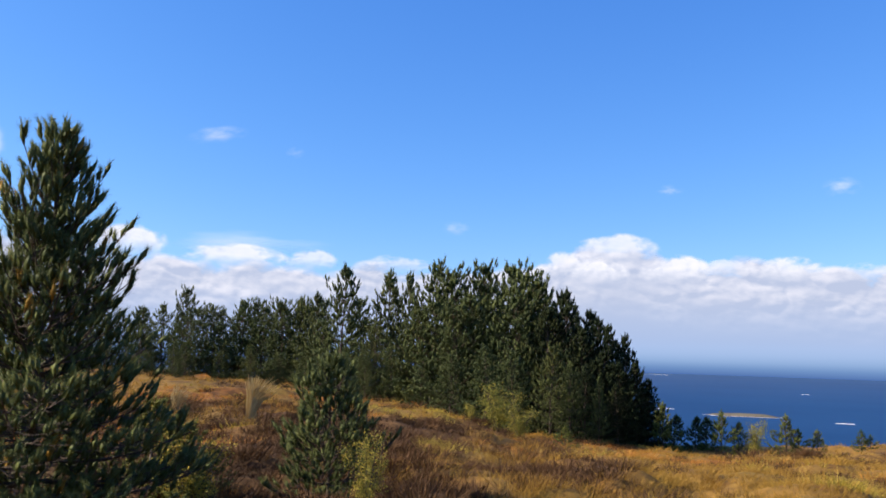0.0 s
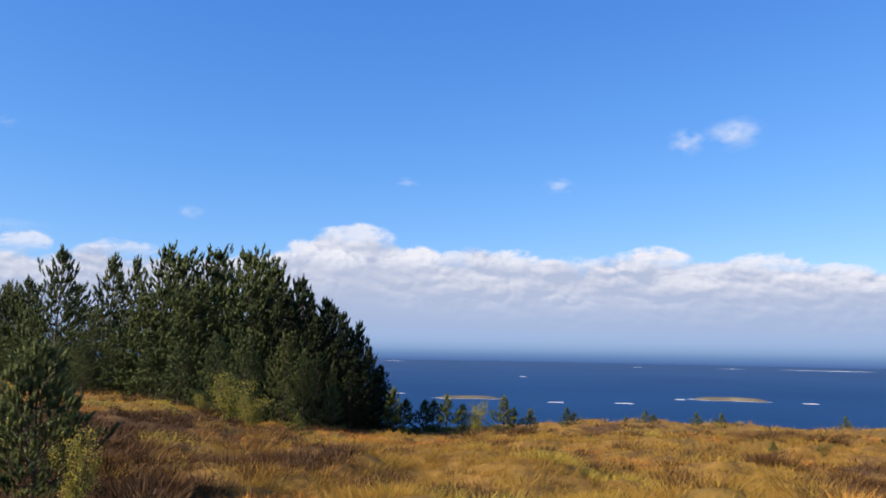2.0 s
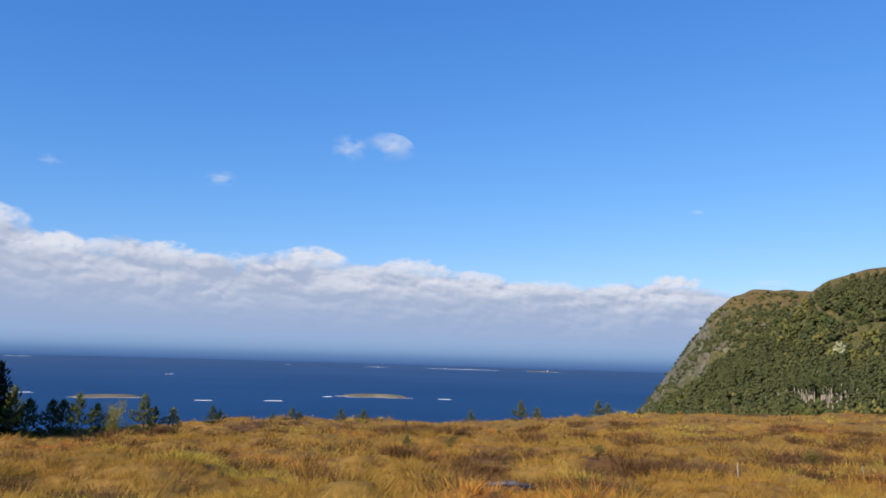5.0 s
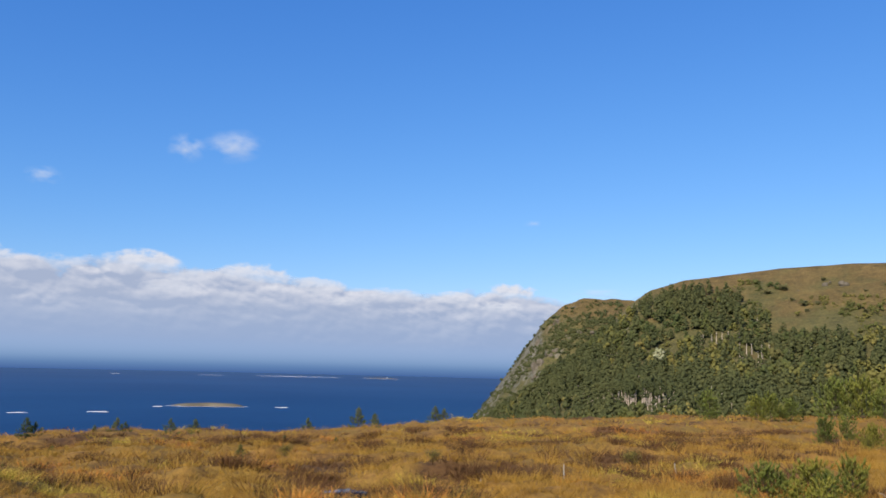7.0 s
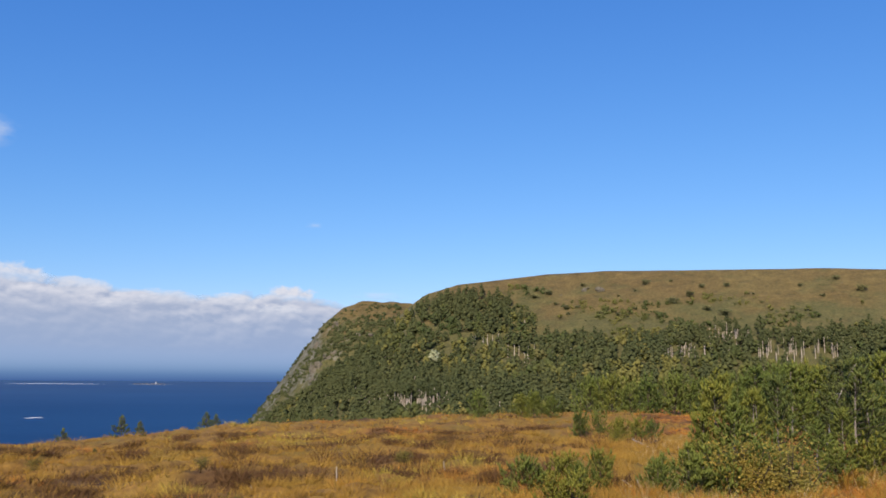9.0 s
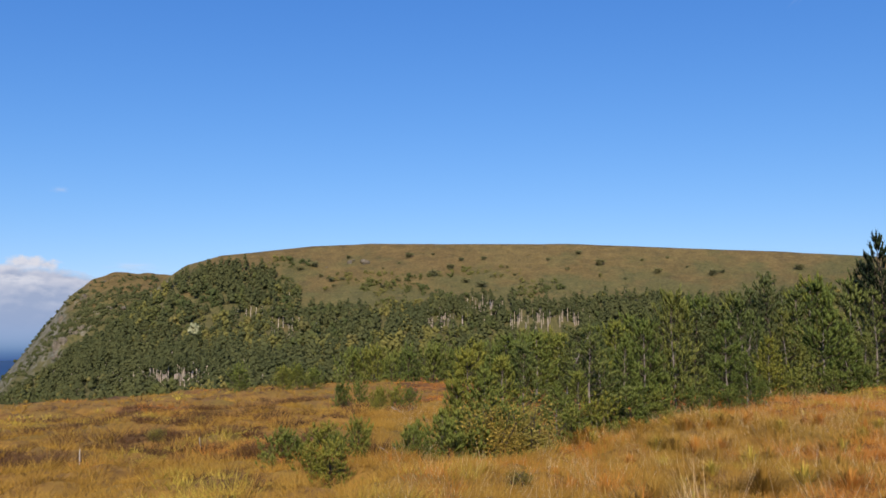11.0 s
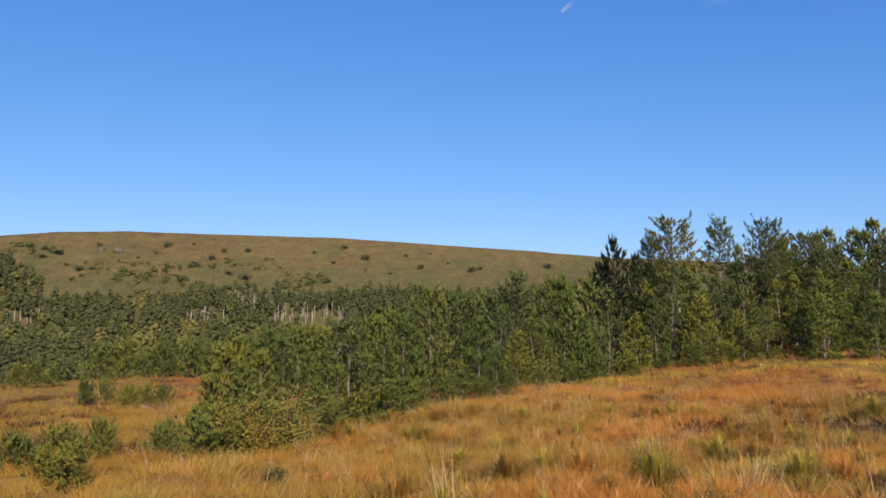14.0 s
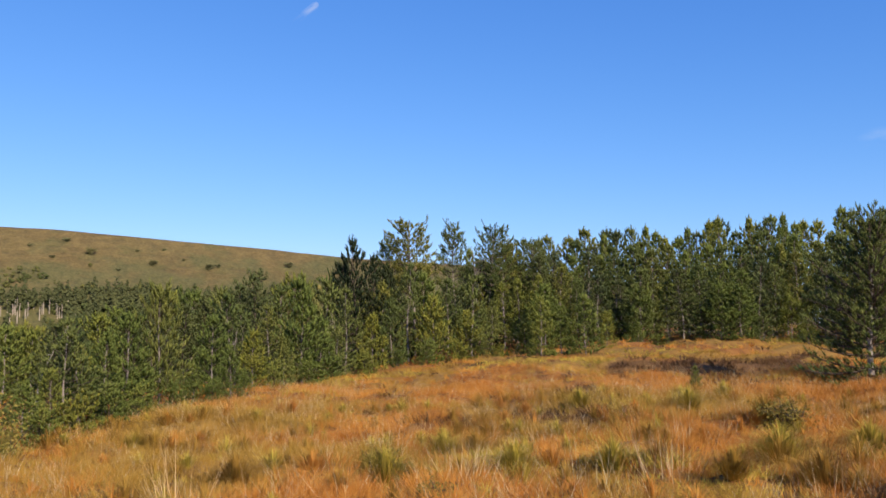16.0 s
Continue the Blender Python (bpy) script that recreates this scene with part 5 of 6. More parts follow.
def far_crowns(g, x, y, z, h, wide, clumps, size, round_top):
    """Crowns of far trees: rounded clumps of foliage heaped round each stem, with loose sprays that break the outline."""
    n = len(x)

    def spots(count, out):
        t = (np.arange(count)[None] + g.uniform(0, 1, (n, count))) / count
        prof = np.sqrt(np.clip(1 - (2 * t - 0.9) ** 2 / 1.25, 0.03, 1)) if round_top else np.clip(1.05 - t, 0.05, 1) ** 0.7 * (0.6 + 0.4 * np.clip(6 * t, 0, 1))
        a = g.uniform(0, 6.283, (n, 1)) + 2.4 * np.arange(count)[None] + g.normal(size=(n, count)) * 0.5
        rr = (wide * h)[:, None] * prof * g.uniform(*out, (n, count))
        return np.stack([x[:, None] + np.cos(a) * rr, y[:, None] + np.sin(a) * rr, z[:, None] + h[:, None] * (0.22 + 0.7 * t)], -1), t, a

    c, t, a = spots(clumps, (0.35, 0.8))
    s = size * (wide * h)[:, None, None] * g.uniform(0.7, 1.2, (n, clumps, 1)) * (np.ones_like(t) if round_top else 1.15 - 0.75 * t)[..., None]
    corner = np.array([(1, 0, 0), (-1, 0, 0), (0, 1, 0), (0, -1, 0), (0, 0, 0.9), (0, 0, -0.8)])
    spin = g.uniform(0, 1.57, (n, clumps, 1))
    cx, cy = corner[:, 0] * np.cos(spin) - corner[:, 1] * np.sin(spin), corner[:, 0] * np.sin(spin) + corner[:, 1] * np.cos(spin)
    ball = np.stack([cx, cy, np.broadcast_to(corner[:, 2], cx.shape)], -1) * g.uniform(0.75, 1.25, (n, clumps, 6, 1))
    V1 = (c[:, :, None] + ball * s[..., None]).reshape(n, -1, 3)
    tri = np.array([(0, 2, 4), (2, 1, 4), (1, 3, 4), (3, 0, 4), (2, 0, 5), (1, 2, 5), (3, 1, 5), (0, 3, 5)])
    loose = 3 * clumps
    c, t, a = spots(loose, (0.75, 1.12))
    nrm = unit(np.stack([np.cos(a), np.sin(a), 0.6 + 0 * a], -1) + g.normal(size=c.shape) * 0.3)
    u = unit(np.cross(nrm, g.normal(size=c.shape)))
    w = np.cross(nrm, u)
    k = 0.30 * size * (wide * h)[:, None, None] * g.uniform(0.7, 1.3, (n, loose, 1)) + 0.12
    V2 = np.stack([c + u * k, c - 0.5 * u * k + 0.87 * w * k, c - 0.5 * u * k - 0.87 * w * k], 2).reshape(n, -1, 3)
    V = np.concatenate([V1, V2], 1)
    per = V.shape[1]
    one = np.concatenate([(np.arange(clumps)[:, None, None] * 6 + tri).reshape(-1, 3), clumps * 6 + np.arange(3 * loose).reshape(-1, 3)])
    return V.reshape(-1, 3), (np.arange(n)[:, None, None] * per + one).reshape(-1, 3)


def bare_stems(az, e):
    """Where the hillside wood stands on tall bare trunks, 0 to 1."""
    h = lambda a0, e0, wa, we: np.exp(-(((az - a0) / wa) ** 2) - ((e - e0) / we) ** 2)
    return h(-83, 1.2, 1.6, 0.45) + h(-85.7, 2.3, 1.0, 0.4) + h(-88.8, 1.3, 1.8, 0.45) + h(-91.2, 1.2, 1.0, 0.4) + h(-64.8, -2.7, 3, 0.4) + h(-72.6, 0.9, 1.2, 0.5) + h(-70, 2.0, 1.0, 0.3)


def toned(ob, g, trees):
    """One shade of green for each tree of a far wood."""
    n = len(ob.data.vertices)
    ob.data.attributes.new("tone", "FLOAT", "POINT").data.foreach_set("value", np.repeat(g.uniform(0, 1, trees), n // trees).astype(np.float32))


def wood_on_hill(name, label, count, seed, leafy_kind, keep, mat, low=-5.0):
    g = np.random.default_rng(seed)
    az, e = g.uniform(-128, -54, count * 6), g.uniform(low, 5.6, count * 6)
    lim = np.interp(-az, [-a for a, _ in FOREST_TOP], [b for _, b in FOREST_TOP])
    # walk each bearing's height angle back to its distance on the slope
    crest = np.interp(-az, [-a for a, _ in CREST], [c for _, c in CREST])
    u = np.clip((e + 14.0) / (crest + 14.0), 0, 1) ** (1 / 0.75)
    r = 210 + 490 * u
    x, y = at(az, r)
    ok = (e < lim - 0.7 - 0.5 * (az < -73) + 0.9 * fbm(x, y, 60, 3, 77) + (0.35 * g.normal(size=len(x)) + 0.9 * (g.random(len(x)) < 0.05)) * (az < -69)) & keep(az + 2.5 * fbm(x, y, 25, 2, 61), e, g.uniform(0, 1, len(x)))
    x, y, az, e = x[ok][:count], y[ok][:count], az[ok][:count], e[ok][:count]
    z = hill_z(x, y) - 0.5
    if leafy_kind:
        h = 4.6 + 6.5 * g.uniform(0, 1, len(x)) ** 1.6
        V, F = far_crowns(g, x, y, z - 0.2 * h, h, g.uniform(0.34, 0.52, len(x)), 10, 0.42, True)
    else:
        h = 7.0 + 5.5 * g.uniform(0, 1, len(x))
        lift = np.where(bare_stems(az, e) > 0.45, 0.75, 0.0)
        V, F = far_crowns(g, x, y, z + (0.05 + lift) * h, h * (1 - 0.7 * lift), g.uniform(0.24, 0.36, len(x)), 8, 0.58, False)
    ob = new(name, raw_mesh(name, V, F, mat, True))
    toned(ob, g, len(x))
    return tagged(ob, label, "woodland", kind="stuff"), x, y, z, az, e


def pine_share(az, e):
    """Where pines rule on the hillside, 0 to 1; the rest is broadleaf wood."""
    h = lambda a0, e0, wa, we: np.exp(-(((az - a0) / wa) ** 2) - ((e - e0) / we) ** 2)
    return np.clip(1.1 * h(-68.5, 4.3, 5, 1.1) + 1.1 * h(-61.5, -1.2, 4.5, 1.8) + 0.9 * h(-90, 2.4, 14, 0.9) + 0.8 * h(-70, -2.2, 6, 1.0) + 0.5 * h(-80, 1.0, 4, 0.8) + 0.08, 0, 1)


_, px, py, pz, pa, pe = wood_on_hill("hill_pine_wood", "dark pine wood covering the lower hillside", 3300, 1, False, lambda a, e, q: (q < pine_share(a, e)) & ((bare_stems(a, e + 0.4) < 0.75) | (bare_stems(a, e) > 0.45)), M_FARPINE)
wood_on_hill("hill_broadleaf_wood", "lighter green broadleaf trees between the pines on the hillside", 3100, 2, True, lambda a, e, q: (q > pine_share(a, e)) & (bare_stems(a, e) + 0.6 * bare_stems(a, e + 0.5) < 0.55), M_FARLEAF)
g = np.random.default_rng(33)
trunks = []
bright = bare_stems(pa, pe) + g.uniform(0, 0.45, len(px))
for i in np.argsort(-bright)[:280]:
    h = g.uniform(6.5, 10.0)
    trunks.append(tube([(px[i], py[i], pz[i]), (px[i] + g.normal() * 0.3, py[i], pz[i] + h * 0.5), (px[i] + g.normal() * 0.4, py[i], pz[i] + h)], [0.23, 0.20, 0.13], 4))
tagged(new("hill_trunks", raw_mesh("hill_trunks", *joined(trunks), M_FARTRUNK)), "pale bare trunks standing in the hillside wood", "tree trunks", kind="stuff")

# one pale round tree that stands out of the wood
r = float(on_hill(-66.4, 0.4)[0]) - 12.0
x, y = at(-66.4, r)
z = float(hill_z(x, y))
pale = tagged(new("broadleaf_tree"), "round pale silvery-green tree above the hillside wood", "tree")
pale.location = (x, y, z)
part("trunk", raw_mesh("trunk", *tube([(0, 0, -1.0), (0.1, 0, 3.0), (0, 0.1, 6.0)], [0.3, 0.25, 0.12], 7), M_GREYBARK, True), pale)
tagged(part("crown", raw_mesh("crown", *far_crowns(g, np.zeros(1), np.zeros(1), np.full(1, 4.0), np.full(1, 9.5), np.full(1, 0.45), 26, 0.34, True), M_PALELEAF), pale), kind="stuff")

hill_bush = leafy("hill_bush", "lone dark bush on the open moor of the hill", 8, 5.0, 3.2, 6, 420, 0.45, M_BUSH)
spots = [(-76.1, 4.3), (-77.6, 4.0), (-78.8, 5.0), (-80.6, 5.9), (-82.2, 4.6), (-87.3, 5.1), (-86.2, 4.5), (-87.8, 4.6), (-91.4, 4.9), (-93.6, 5.2), (-97.3, 4.6), (-98.0, 5.5), (-100.8, 4.3), (-101.4, 4.4),
         (-85.6, 3.8), (-89.6, 4.0), (-95.2, 4.2), (-99.2, 4.9), (-103.8, 4.0), (-106, 4.4), (-74.6, 4.6), (-75.4, 3.9), (-73.2, 5.0), (-84.2, 5.6), (-92.2, 5.9), (-90.1, 5.6), (-79.9, 4.2), (-96.3, 5.4)]
spots = spots + [(-73 - 1.15 * i, 3.6 + 2.6 * ((i * 0.618) % 1.0)) for i in range(12)]
for i, (az, e) in enumerate(spots):
    crest = float(np.interp(-az, [-a for a, _ in CREST], [c for _, c in CREST]))
    r = 210 + 490 * ((e + 14.0) / (crest + 14.0)) ** (1 / 0.75)
    x, y = at(az, r)
    k = float(0.35 + 0.85 * g.uniform(0, 1) ** 2)
    m = pose(x, y, float(hill_z(x, y)) - 0.3, 0, 0, float(g.uniform(0, 360))) @ Matrix.Diagonal((k * 1.5, k * 1.5, k, 1))
    if i == 0:
        hill_bush.matrix_world = m
    else:
        tagged(copy_thing(hill_bush, m @ Matrix.Diagonal((*(1 / v for v in hill_bush.scale), 1))), group="moor bushes")
tagged(hill_bush, group="moor bushes")

# scrub on the headland and low on the sea side
g = np.random.default_rng(64)
sa, se = g.uniform(-64, -53.5, 5600), g.uniform(-4.5, 4.4, 5600)
sr = on_hill(sa, se)
keep = (sr > 600) & (fbm(*at(sa, np.nan_to_num(sr, nan=300.0)), 45, 3, 91) + 0.12 * g.normal(size=len(sa)) + 0.05 * (2.5 - se) > -0.10)
sx, sy = at(sa[keep], sr[keep])
V, F = far_crowns(g, sx, sy, hill_z(sx, sy) - 0.8, g.uniform(1.2, 4.0, len(sx)), np.full(len(sx), 0.75), 3, 0.6, True)
scrub = new("cliff_scrub", raw_mesh("cliff_scrub", V, F, M_FARPINE, True))
toned(scrub, g, len(sx))
tagged(scrub, "low green scrub clinging to the sea cliff", "scrub", kind="stuff")

# loose scrub that thins out from the wood's upper edge into the open moor
sa, q = g.uniform(-94, -70, 1700), g.uniform(0, 1, 1700)
lim = np.interp(-sa, [-a for a, _ in FOREST_TOP], [b for _, b in FOREST_TOP])
crest = np.interp(-sa, [-a for a, _ in CREST], [c for _, c in CREST])
se = lim - 1.1 + 2.9 * q**1.4
sx, sy = at(sa, 210 + 490 * np.clip((se + 14.0) / (crest + 14.0), 0, 1) ** (1 / 0.75))
keep = (se < crest - 0.5) & (fbm(sx, sy, 34, 3, 95) + 0.1 * g.normal(size=len(sa)) > -0.02)
sx, sy = sx[keep], sy[keep]
V, F = far_crowns(g, sx, sy, hill_z(sx, sy) - 0.6, 1.4 + 3.6 * g.uniform(0, 1, len(sx)) ** 2, g.uniform(0.45, 0.8, len(sx)), 4, 0.5, True)
scrub = new("moor_scrub", raw_mesh("moor_scrub", V, F, M_FARLEAF, True))
toned(scrub, g, len(sx))
tagged(scrub, "olive and yellowing scrub above the hillside wood", "scrub", kind="stuff")


def crag(az, el, wide, high, pieces, seed):
    """A bare outcrop of broken rock on the hill."""
    g = np.random.default_rng(seed)
    r = float(on_hill(az, el)[0])
    if not r > 0:
        return
    ob = tagged(new("rock_crag"), "bare grey rock outcrop on the hillside", "rock", "hill crags")
    x, y = at(az, r)
    ob.matrix_world = pose(x, y, float(hill_z(x, y)), 0, 0, az)
    for _ in range(pieces):
        v, f = ico_rock(g)
        s = np.array([wide, wide * 0.8, high]) * g.uniform(0.3, 0.75)
        v = v * s + np.array([g.normal() * wide * 0.6, 0, g.normal() * high * 0.5]) + np.array([0, 0.32 * wide, 0])
        part("boulder", raw_mesh("boulder", v, f, M_CRAG), ob)


def ico_rock(g):
    bm = bmesh.new()
    bmesh.ops.create_icosphere(bm, subdivisions=2, radius=1.0)
    v = np.array([q.co[:] for q in bm.verts])
    f = np.array([[q.index for q in t.verts] for t in bm.faces])
    bm.free()
    k = g.normal(size=(9, 3))
    k /= np.linalg.norm(k, axis=1, keepdims=True)
    lim = g.uniform(0.55, 0.95, 9)
    for d, m in zip(k, lim):
        over = np.clip(v @ d - m, 0, None)
        v = v - over[:, None] * d
    return v * (1 + 0.06 * g.normal(size=(len(v), 1))), f


for i, (az, el, wide, high, many) in enumerate([(-58.6, 0.0, 5, 8, 7), (-59.9, 1.1, 5, 5, 6), (-58.5, 1.6, 4, 7, 6), (-60.9, 4.0, 4, 2, 4), (-59.7, 2.9, 4, 4, 5), (-59.2, 0.6, 3, 5, 4), (-58.2, -1.0, 3, 4, 4),
                                                (-59.8, 4.0, 5, 3, 3), (-61.5, 2.4, 6, 4, 3), (-76.6, 5.4, 3.5, 3.0, 5), (-77.6, 5.4, 4.0, 3.2, 5), (-75.0, 5.1, 2, 1.6, 3), (-92.6, 5.6, 2.5, 1.0, 3)]):
    crag(az, el, wide, high, many, 500 + i)

# ---- bog pools ----
def pool(az, r, long, wide, turn):
    a = np.linspace(0, 2 * np.pi, 28, endpoint=False)
    k = 1 + 0.25 * np.sin(3 * a + az) + 0.15 * np.sin(5 * a + r)
    rim = np.stack([np.cos(a) * k * long, np.sin(a) * k * wide, 0 * a], 1)
    low = rim * 0.9 - np.array([0, 0, 0.12])
    v = np.concatenate([[(0, 0, 0)], rim, low])
    i = np.arange(28)
    j = (i + 1) % 28
    f = np.concatenate([np.stack([0 * i, i + 1, j + 1], 1), np.stack([i + 1, i + 29, j + 29], 1), np.stack([i + 1, j + 29, j + 1], 1)])
    ob = tagged(new("bog_pool", raw_mesh("bog_pool", v, f, M_POOL)), "small dark bog pool reflecting the sky", "pool", "bog pools", "structure")
    x, y = at(az, r)
    ob.matrix_world = pose(x, y, float(ground_z(x, y)) + 0.10, 0, 0, turn)


for spot in POOLS:
    pool(*spot)


# ---- grass and heather ----
def tufts(name, label, mat, x, y, count, height, width, spread, lean=0.35, seed=0, hang=0.0):
    """Clumps of upright tapering blades rooted at the given places, bent over by the wind."""
    g = np.random.default_rng(seed)
    n = len(x)
    z = ground_z(x, y) - 0.02
    k = (g.uniform(0.6, 1.25, n) * (0.75 + 0.6 * mounds(x, y)))[:, None]
    a = g.uniform(0, 6.283, (n, count))
    rr = spread * k * np.sqrt(g.uniform(0, 1, (n, count)))
    bx, by = x[:, None] + np.cos(a) * rr, y[:, None] + np.sin(a) * rr
    h = height * k * g.uniform(0.55, 1.15, (n, count))
    ox = (np.cos(a) * rr / spread * 0.7 + g.normal(size=(n, count)) * 0.4 + 0.12) * lean * h
    oy = (np.sin(a) * rr / spread * 0.7 + g.normal(size=(n, count)) * 0.4) * lean * h
    w = g.uniform(0, 6.283, (n, count))
    wx, wy = np.cos(w) * width * 0.5, np.sin(w) * width * 0.5
    zb = np.repeat(z[:, None], count, 1)
    V = np.stack([np.stack([bx - wx, by - wy, zb], -1), np.stack([bx + wx, by + wy, zb], -1), np.stack([bx + ox, by + oy, zb + h * (1 - hang)], -1)], 2).reshape(-1, 3)
    F = np.arange(len(V)).reshape(-1, 3)
    ob = new(name, raw_mesh(name, V, F, mat))
    return tagged(ob, label, "grass" if "heather" not in name else "heather", kind="stuff")


def scatter(n, r0, r1, seed, a0=34.0, a1=-150.0):
    g = np.random.default_rng(seed)
    r = np.sqrt(g.uniform(r0**2, r1**2, n))
    a = g.uniform(a1, a0, n)
    return (*at(a, r), a, r, g.uniform(0, 1, n))


for band, (r0, r1, n, count, wd, sc) in enumerate([(4.5, 16, 8500, 36, 0.010, 1.0), (16, 32, 15000, 18, 0.017, 1.05), (32, 62, 11000, 10, 0.036, 1.2)]):
    x, y, a, r, q = scatter(n, r0, r1, 200 + band)
    rim = np.interp(a, _deg, _tab[0])
    inside = r < rim + 3
    for pa_, pr_, pl_, _, _ in POOLS:
        bx, by = at(pa_, pr_ - 0.25)
        inside &= np.hypot(x - bx, y - by) > pl_ + 0.25
    x, y, a, r, q = x[inside], y[inside], a[inside], r[inside], q[inside]
    cover, red = plant_cover(x, y)
    kind = fbm(x, y, 3.2, 3, 171) + 0.2 * (q - 0.5)
    heather = cover + 0.3 * (q - 0.5) > 0.5
    green = (kind < np.where(a < -84, -0.22, -0.36)) & ~heather
    rust = (red + 0.4 * (q - 0.5) > 0.5) & ~heather & ~green
    gold = ~(heather | green | rust)
    tufts("gold_grass", "golden autumn moor grass bending in the wind", M_GOLD, x[gold], y[gold], count, 0.135 * sc, wd, 0.17, 1.15, 1 + band)
    tufts("rust_grass", "rust red autumn moor grass", M_RUST, x[rust], y[rust], count, 0.135 * sc, wd, 0.17, 1.15, 11 + band)
    tufts("green_grass", "yellow-green rushes in clumps", M_GREEN, x[green], y[green], count, 0.14 * sc, wd, 0.17, 1.15, 21 + band)
    tufts("heather", "dark brown heather clumps", M_HEATHER, x[heather], y[heather], count, 0.15 * sc, wd * 1.5, 0.22, 1.0, 31 + band)


def tussocks(name, label, mat, x, y, count, height, width, seed):
    """Fountains of long arching blades, each rising from one root."""
    g = np.random.default_rng(seed)
    n = len(x)
    z = ground_z(x, y) - 0.02
    k = g.uniform(0.6, 1.2, (n, 1))
    a = g.uniform(0, 6.283, (n, count))
    out = g.uniform(0.05, 1.0, (n, count)) * k * height * 1.1
    h = height * k * g.uniform(0.5, 1.1, (n, count)) * (1 - 0.35 * out / (k * height))
    ca, sa = np.cos(a), np.sin(a)
    bx, by = x[:, None] + ca * out * 0.22, y[:, None] + sa * out * 0.22
    px, py = -sa * width * 0.5, ca * width * 0.5
    rows = []
    for t, f in ((0.0, 1.0), (0.55, 0.8)):
        cx, cy, cz = bx + ca * out * t**2 + 0.1 * h * t, by + sa * out * t**2, z[:, None] + h * (1 - (1 - t) ** 1.7)
        rows += [np.stack([cx - px * f, cy - py * f, cz], -1), np.stack([cx + px * f, cy + py * f, cz], -1)]
    rows.append(np.stack([bx + ca * out + 0.1 * h, by + sa * out, z[:, None] + h * 0.95], -1))
    V = np.stack(rows, 2).reshape(-1, 3)
    i = np.arange(0, len(V), 5)
    F = np.concatenate([np.stack([i, i + 1, i + 3], 1), np.stack([i, i + 3, i + 2], 1), np.stack([i + 2, i + 3, i + 4], 1)])
    return tagged(new(name, raw_mesh(name, V, F, mat)), label, "grass", kind="stuff")


# a thicker sward of longer blades on the slope towards the wood
x, y, a, r, q = scatter(5200, 5.0, 24, 310, -78, -150)
cover, red = plant_cover(x, y)
red = red + 0.5 * (q - 0.5)
sward = cover < 0.6
tufts("gold_sward", "thick golden grass on the slope", M_GOLD, x[sward & (red < 0.5)], y[sward & (red < 0.5)], 34, 0.20, 0.007, 0.22, 0.8, 51)
tufts("rust_sward", "thick rust red grass on the slope", M_RUST, x[sward & (red >= 0.5)], y[sward & (red >= 0.5)], 34, 0.20, 0.007, 0.22, 0.8, 52)
# low heather bushes that stand above the grass
g = np.random.default_rng(321)
x, y, a, r, q = scatter(1500, 8.0, 38, 320, 32, -104)
cover, red = plant_cover(x, y)
ok = (cover + 0.7 * (q - 0.5) > 0.40) & (r < np.interp(a, _deg, _tab[0]) - 2)
x, y = x[ok], y[ok]
m = np.repeat(np.arange(len(x)), 3)
hx, hy = x[m] + g.normal(size=len(m)) * 0.22, y[m] + g.normal(size=len(m)) * 0.22
pa_, pr_ = np.array([(-47.0, 20.6), (-47.9, 20.4), (-46.6, 14.4), (-45.2, 17.0), (-44.2, 17.6), (-53.9, 16.6), (-55.2, 16.8), (-43.2, 17.3), (-51.6, 14.2), (-42.4, 13.4), (-48.2, 13.6), (-45.6, 13.2), (-43.4, 12.8), (-54.6, 13.4)]).T
bx, by = at(np.repeat(pa_, 7), np.repeat(pr_, 7))
hx, hy = np.append(hx, bx + g.normal(size=len(bx)) * 0.25), np.append(hy, by + g.normal(size=len(bx)) * 0.2)
x, y, a, r, q = scatter(190, 11.0, 34, 322, 32, -84)
ok = r < np.interp(a, _deg, _tab[0]) - 1
m = np.repeat(np.arange(ok.sum()), 7)
hx, hy = np.append(hx, x[ok][m] + g.normal(size=len(m)) * 0.24), np.append(hy, y[ok][m] + g.normal(size=len(m)) * 0.24)
tufts("heather_bushes", "rounded dark brown heather bushes", M_HEATHER, hx, hy, 46, 0.20, 0.016, 0.22, 1.0, 61)
# tussocks beside the path
x, y, a, r, q = scatter(1000, 6.0, 19, 300, 30, -150)
near = a < -92
x, y, q = x[near], y[near], (q[near] * 7.3) % 1.0
tussocks("gold_tussock", "golden grass tussocks beside the path", M_GOLD, x[q < 0.5], y[q < 0.5], 110, 0.36, 0.009, 41)
tussocks("rust_tussock", "rust red grass tussocks beside the path", M_RUST, x[(q > 0.5) & (q < 0.7)], y[(q > 0.5) & (q < 0.7)], 110, 0.34, 0.009, 42)
tussocks("rush_tussock", "yellow-green rush tussocks beside the path", M_GREEN, x[q > 0.7], y[q > 0.7], 110, 0.34, 0.009, 43)
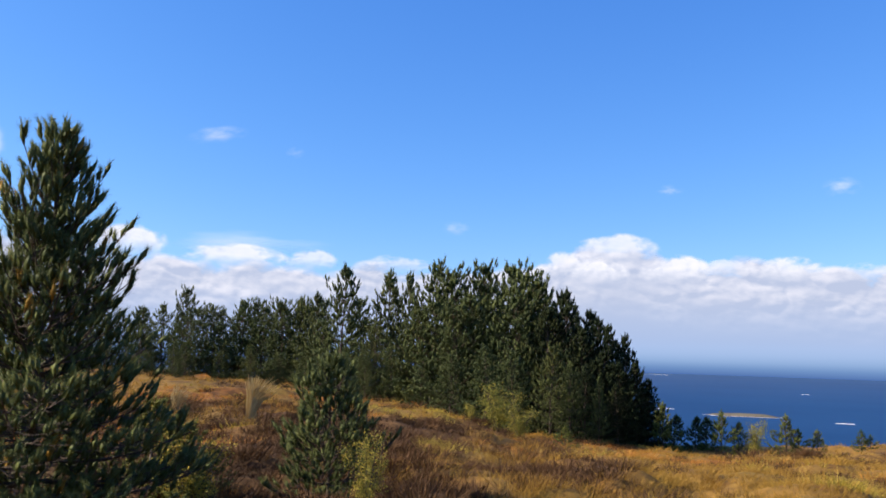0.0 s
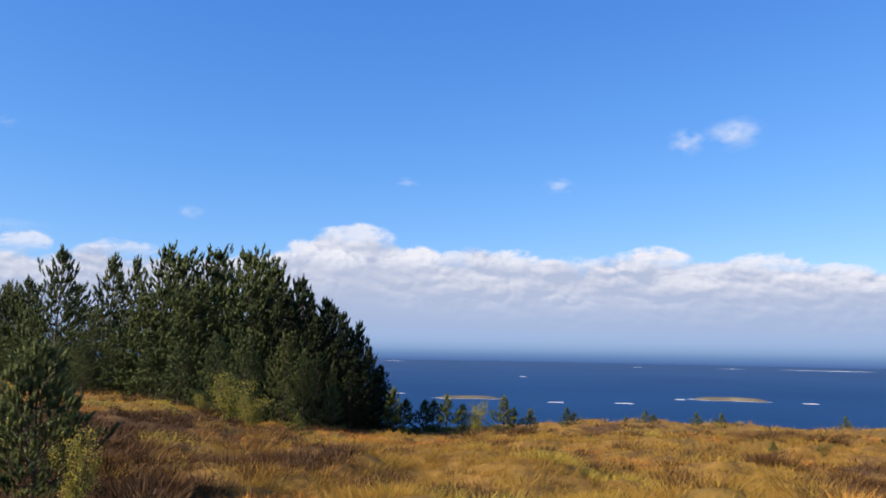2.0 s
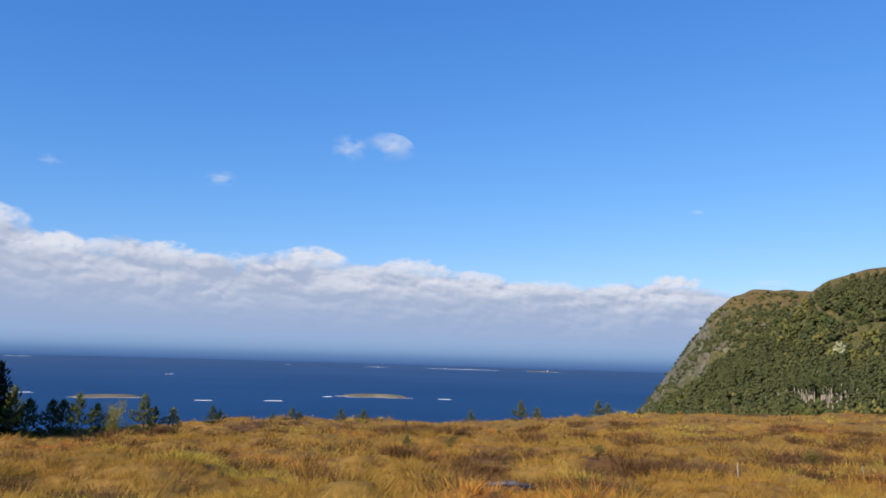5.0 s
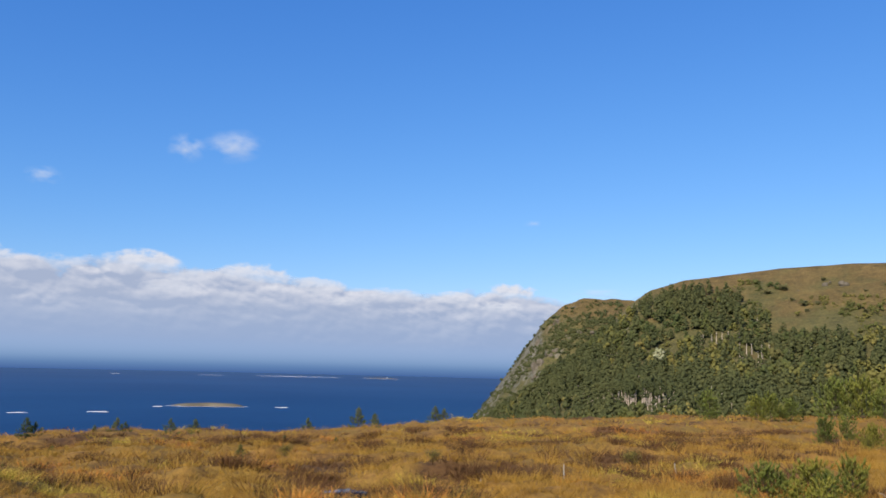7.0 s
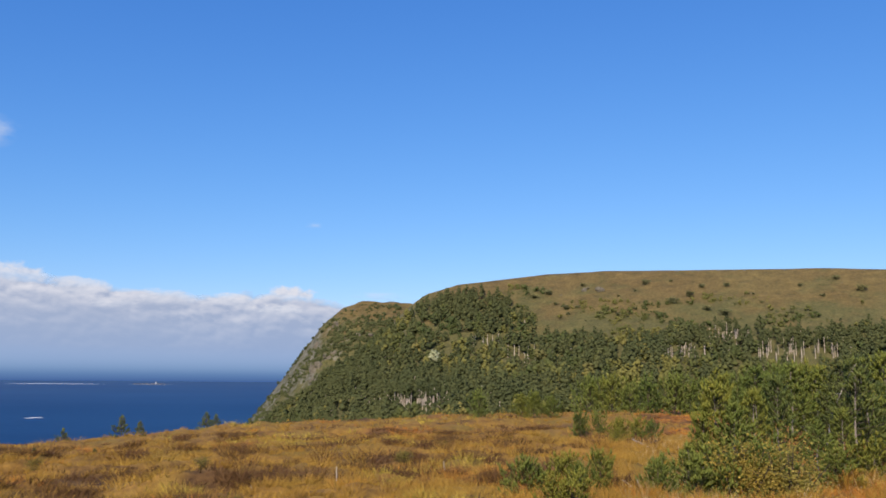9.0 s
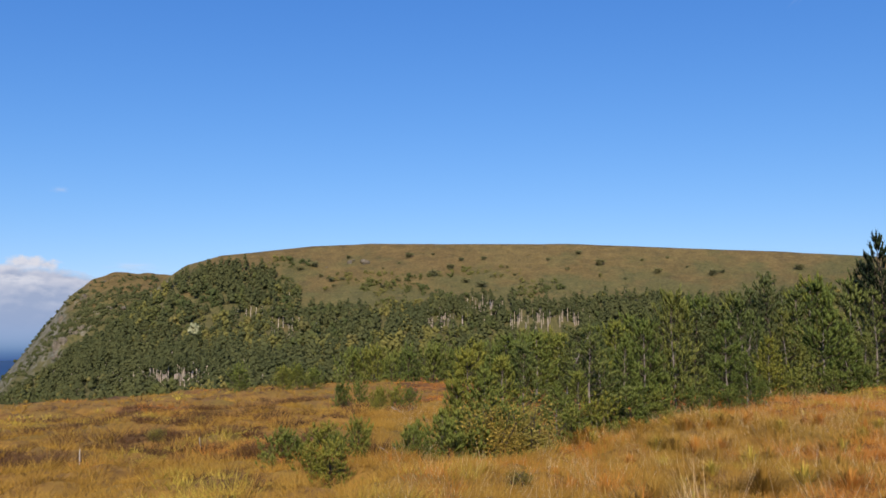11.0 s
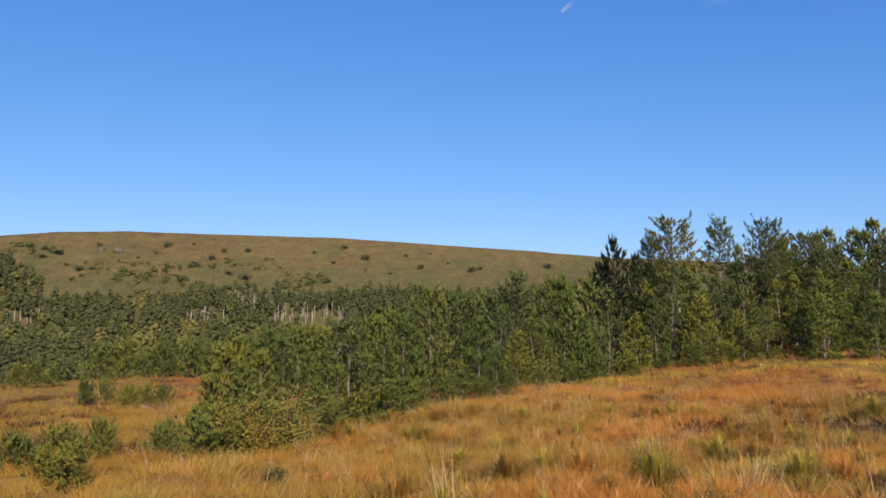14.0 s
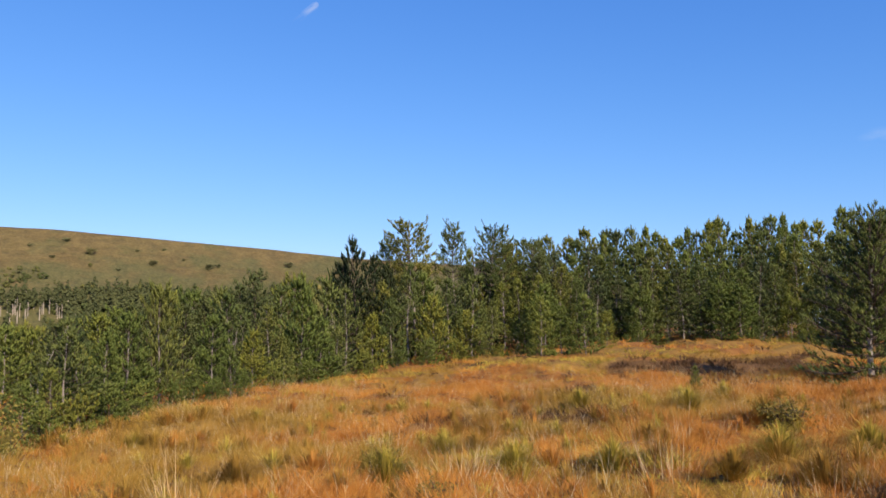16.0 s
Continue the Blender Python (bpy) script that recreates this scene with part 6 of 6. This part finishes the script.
# large yellow-green fountains of grass near the path
fx, fy = at(np.array([-128.3, -132.9, -138.3, -143.2, -122.0, -113.5, -117.2, -126.0, -135.0]), np.array([10.2, 14.5, 10.8, 12.0, 10.6, 10.9, 13.0, 16.5, 17.5]))
tussocks("grass_fountain", "tall arching yellow-green grass tussocks", M_GREEN, fx, fy, 520, 0.52, 0.010, 45)
fx, fy = at(np.array([-125.4, -130.6, -135.6, -140.6, -119.4, -110.6, -104.0, -137.4]), np.array([9.4, 11.8, 9.2, 9.6, 12.4, 9.6, 10.4, 13.6]))
tussocks("gold_fountain", "tall arching golden grass tussocks", M_GOLD, fx, fy, 480, 0.48, 0.010, 46)
# thin pale stalks over the grass of the slope
x, y, a, r, q = scatter(2600, 6.0, 24, 330, -80, -150)
tufts("pale_stalks", "thin bleached stalks among the autumn grass", M_PALEGRASS, x, y, 7, 0.30, 0.005, 0.16, 0.7, 71)
# bleached rushes standing singly
for az, r in [(-118.4, 9.6), (-119.6, 9.9), (-123.5, 13.0), (-126.5, 8.8), (-101.0, 8.6), (-132.0, 9.4), (-113.5, 12.5)]:
    x0, y0 = at(az, r)
    tufts("bleached_rushes", "tall bleached grass stalks standing above the heath", M_PALEGRASS, np.array([x0]), np.array([y0]), 26, 0.62, 0.006, 0.28, 0.5, int(-az * 10) % 97)
# a wind-bent fan of pale grass before the grove
def grass_fan(az, r, count, height, width, seed):
    """A spray of long blades from one root, all swept over to one side."""
    g = np.random.default_rng(seed)
    x, y = at(az, r)
    z = float(ground_z(x, y)) - 0.03
    sweep = g.uniform(-0.1, 0.75, count)
    h = height * g.uniform(0.6, 1.1, count)
    rows = []
    for t, f in ((0.0, 1.0), (0.5, 0.9), (1.0, 0.15)):
        cx, cz = x + h * sweep * t**1.6 + 0.05 * g.normal(size=count), z + h * np.cos(sweep * 0.8) * (1 - (1 - t) ** 1.5)
        cy = y + 0.12 * h * g.normal(size=count) * t
        rows += [np.stack([cx - width * f, cy, cz], -1), np.stack([cx + width * f, cy + width * 0.5, cz], -1)]
    V = np.stack(rows, 1).reshape(-1, 3)
    i = np.arange(0, len(V), 6)
    F = np.concatenate([np.stack([i, i + 1, i + 3, i + 2], 1), np.stack([i + 2, i + 3, i + 5, i + 4], 1)])
    return tagged(new("bleached_fan", raw_mesh("bleached_fan", V, F, M_STRAW)), "fan of tall straw-coloured grass bent by the wind", "grass", kind="stuff")


grass_fan(12.5, 21.5, 170, 1.05, 0.013, 88)
grass_fan(17.2, 24.5, 110, 0.7, 0.012, 89)
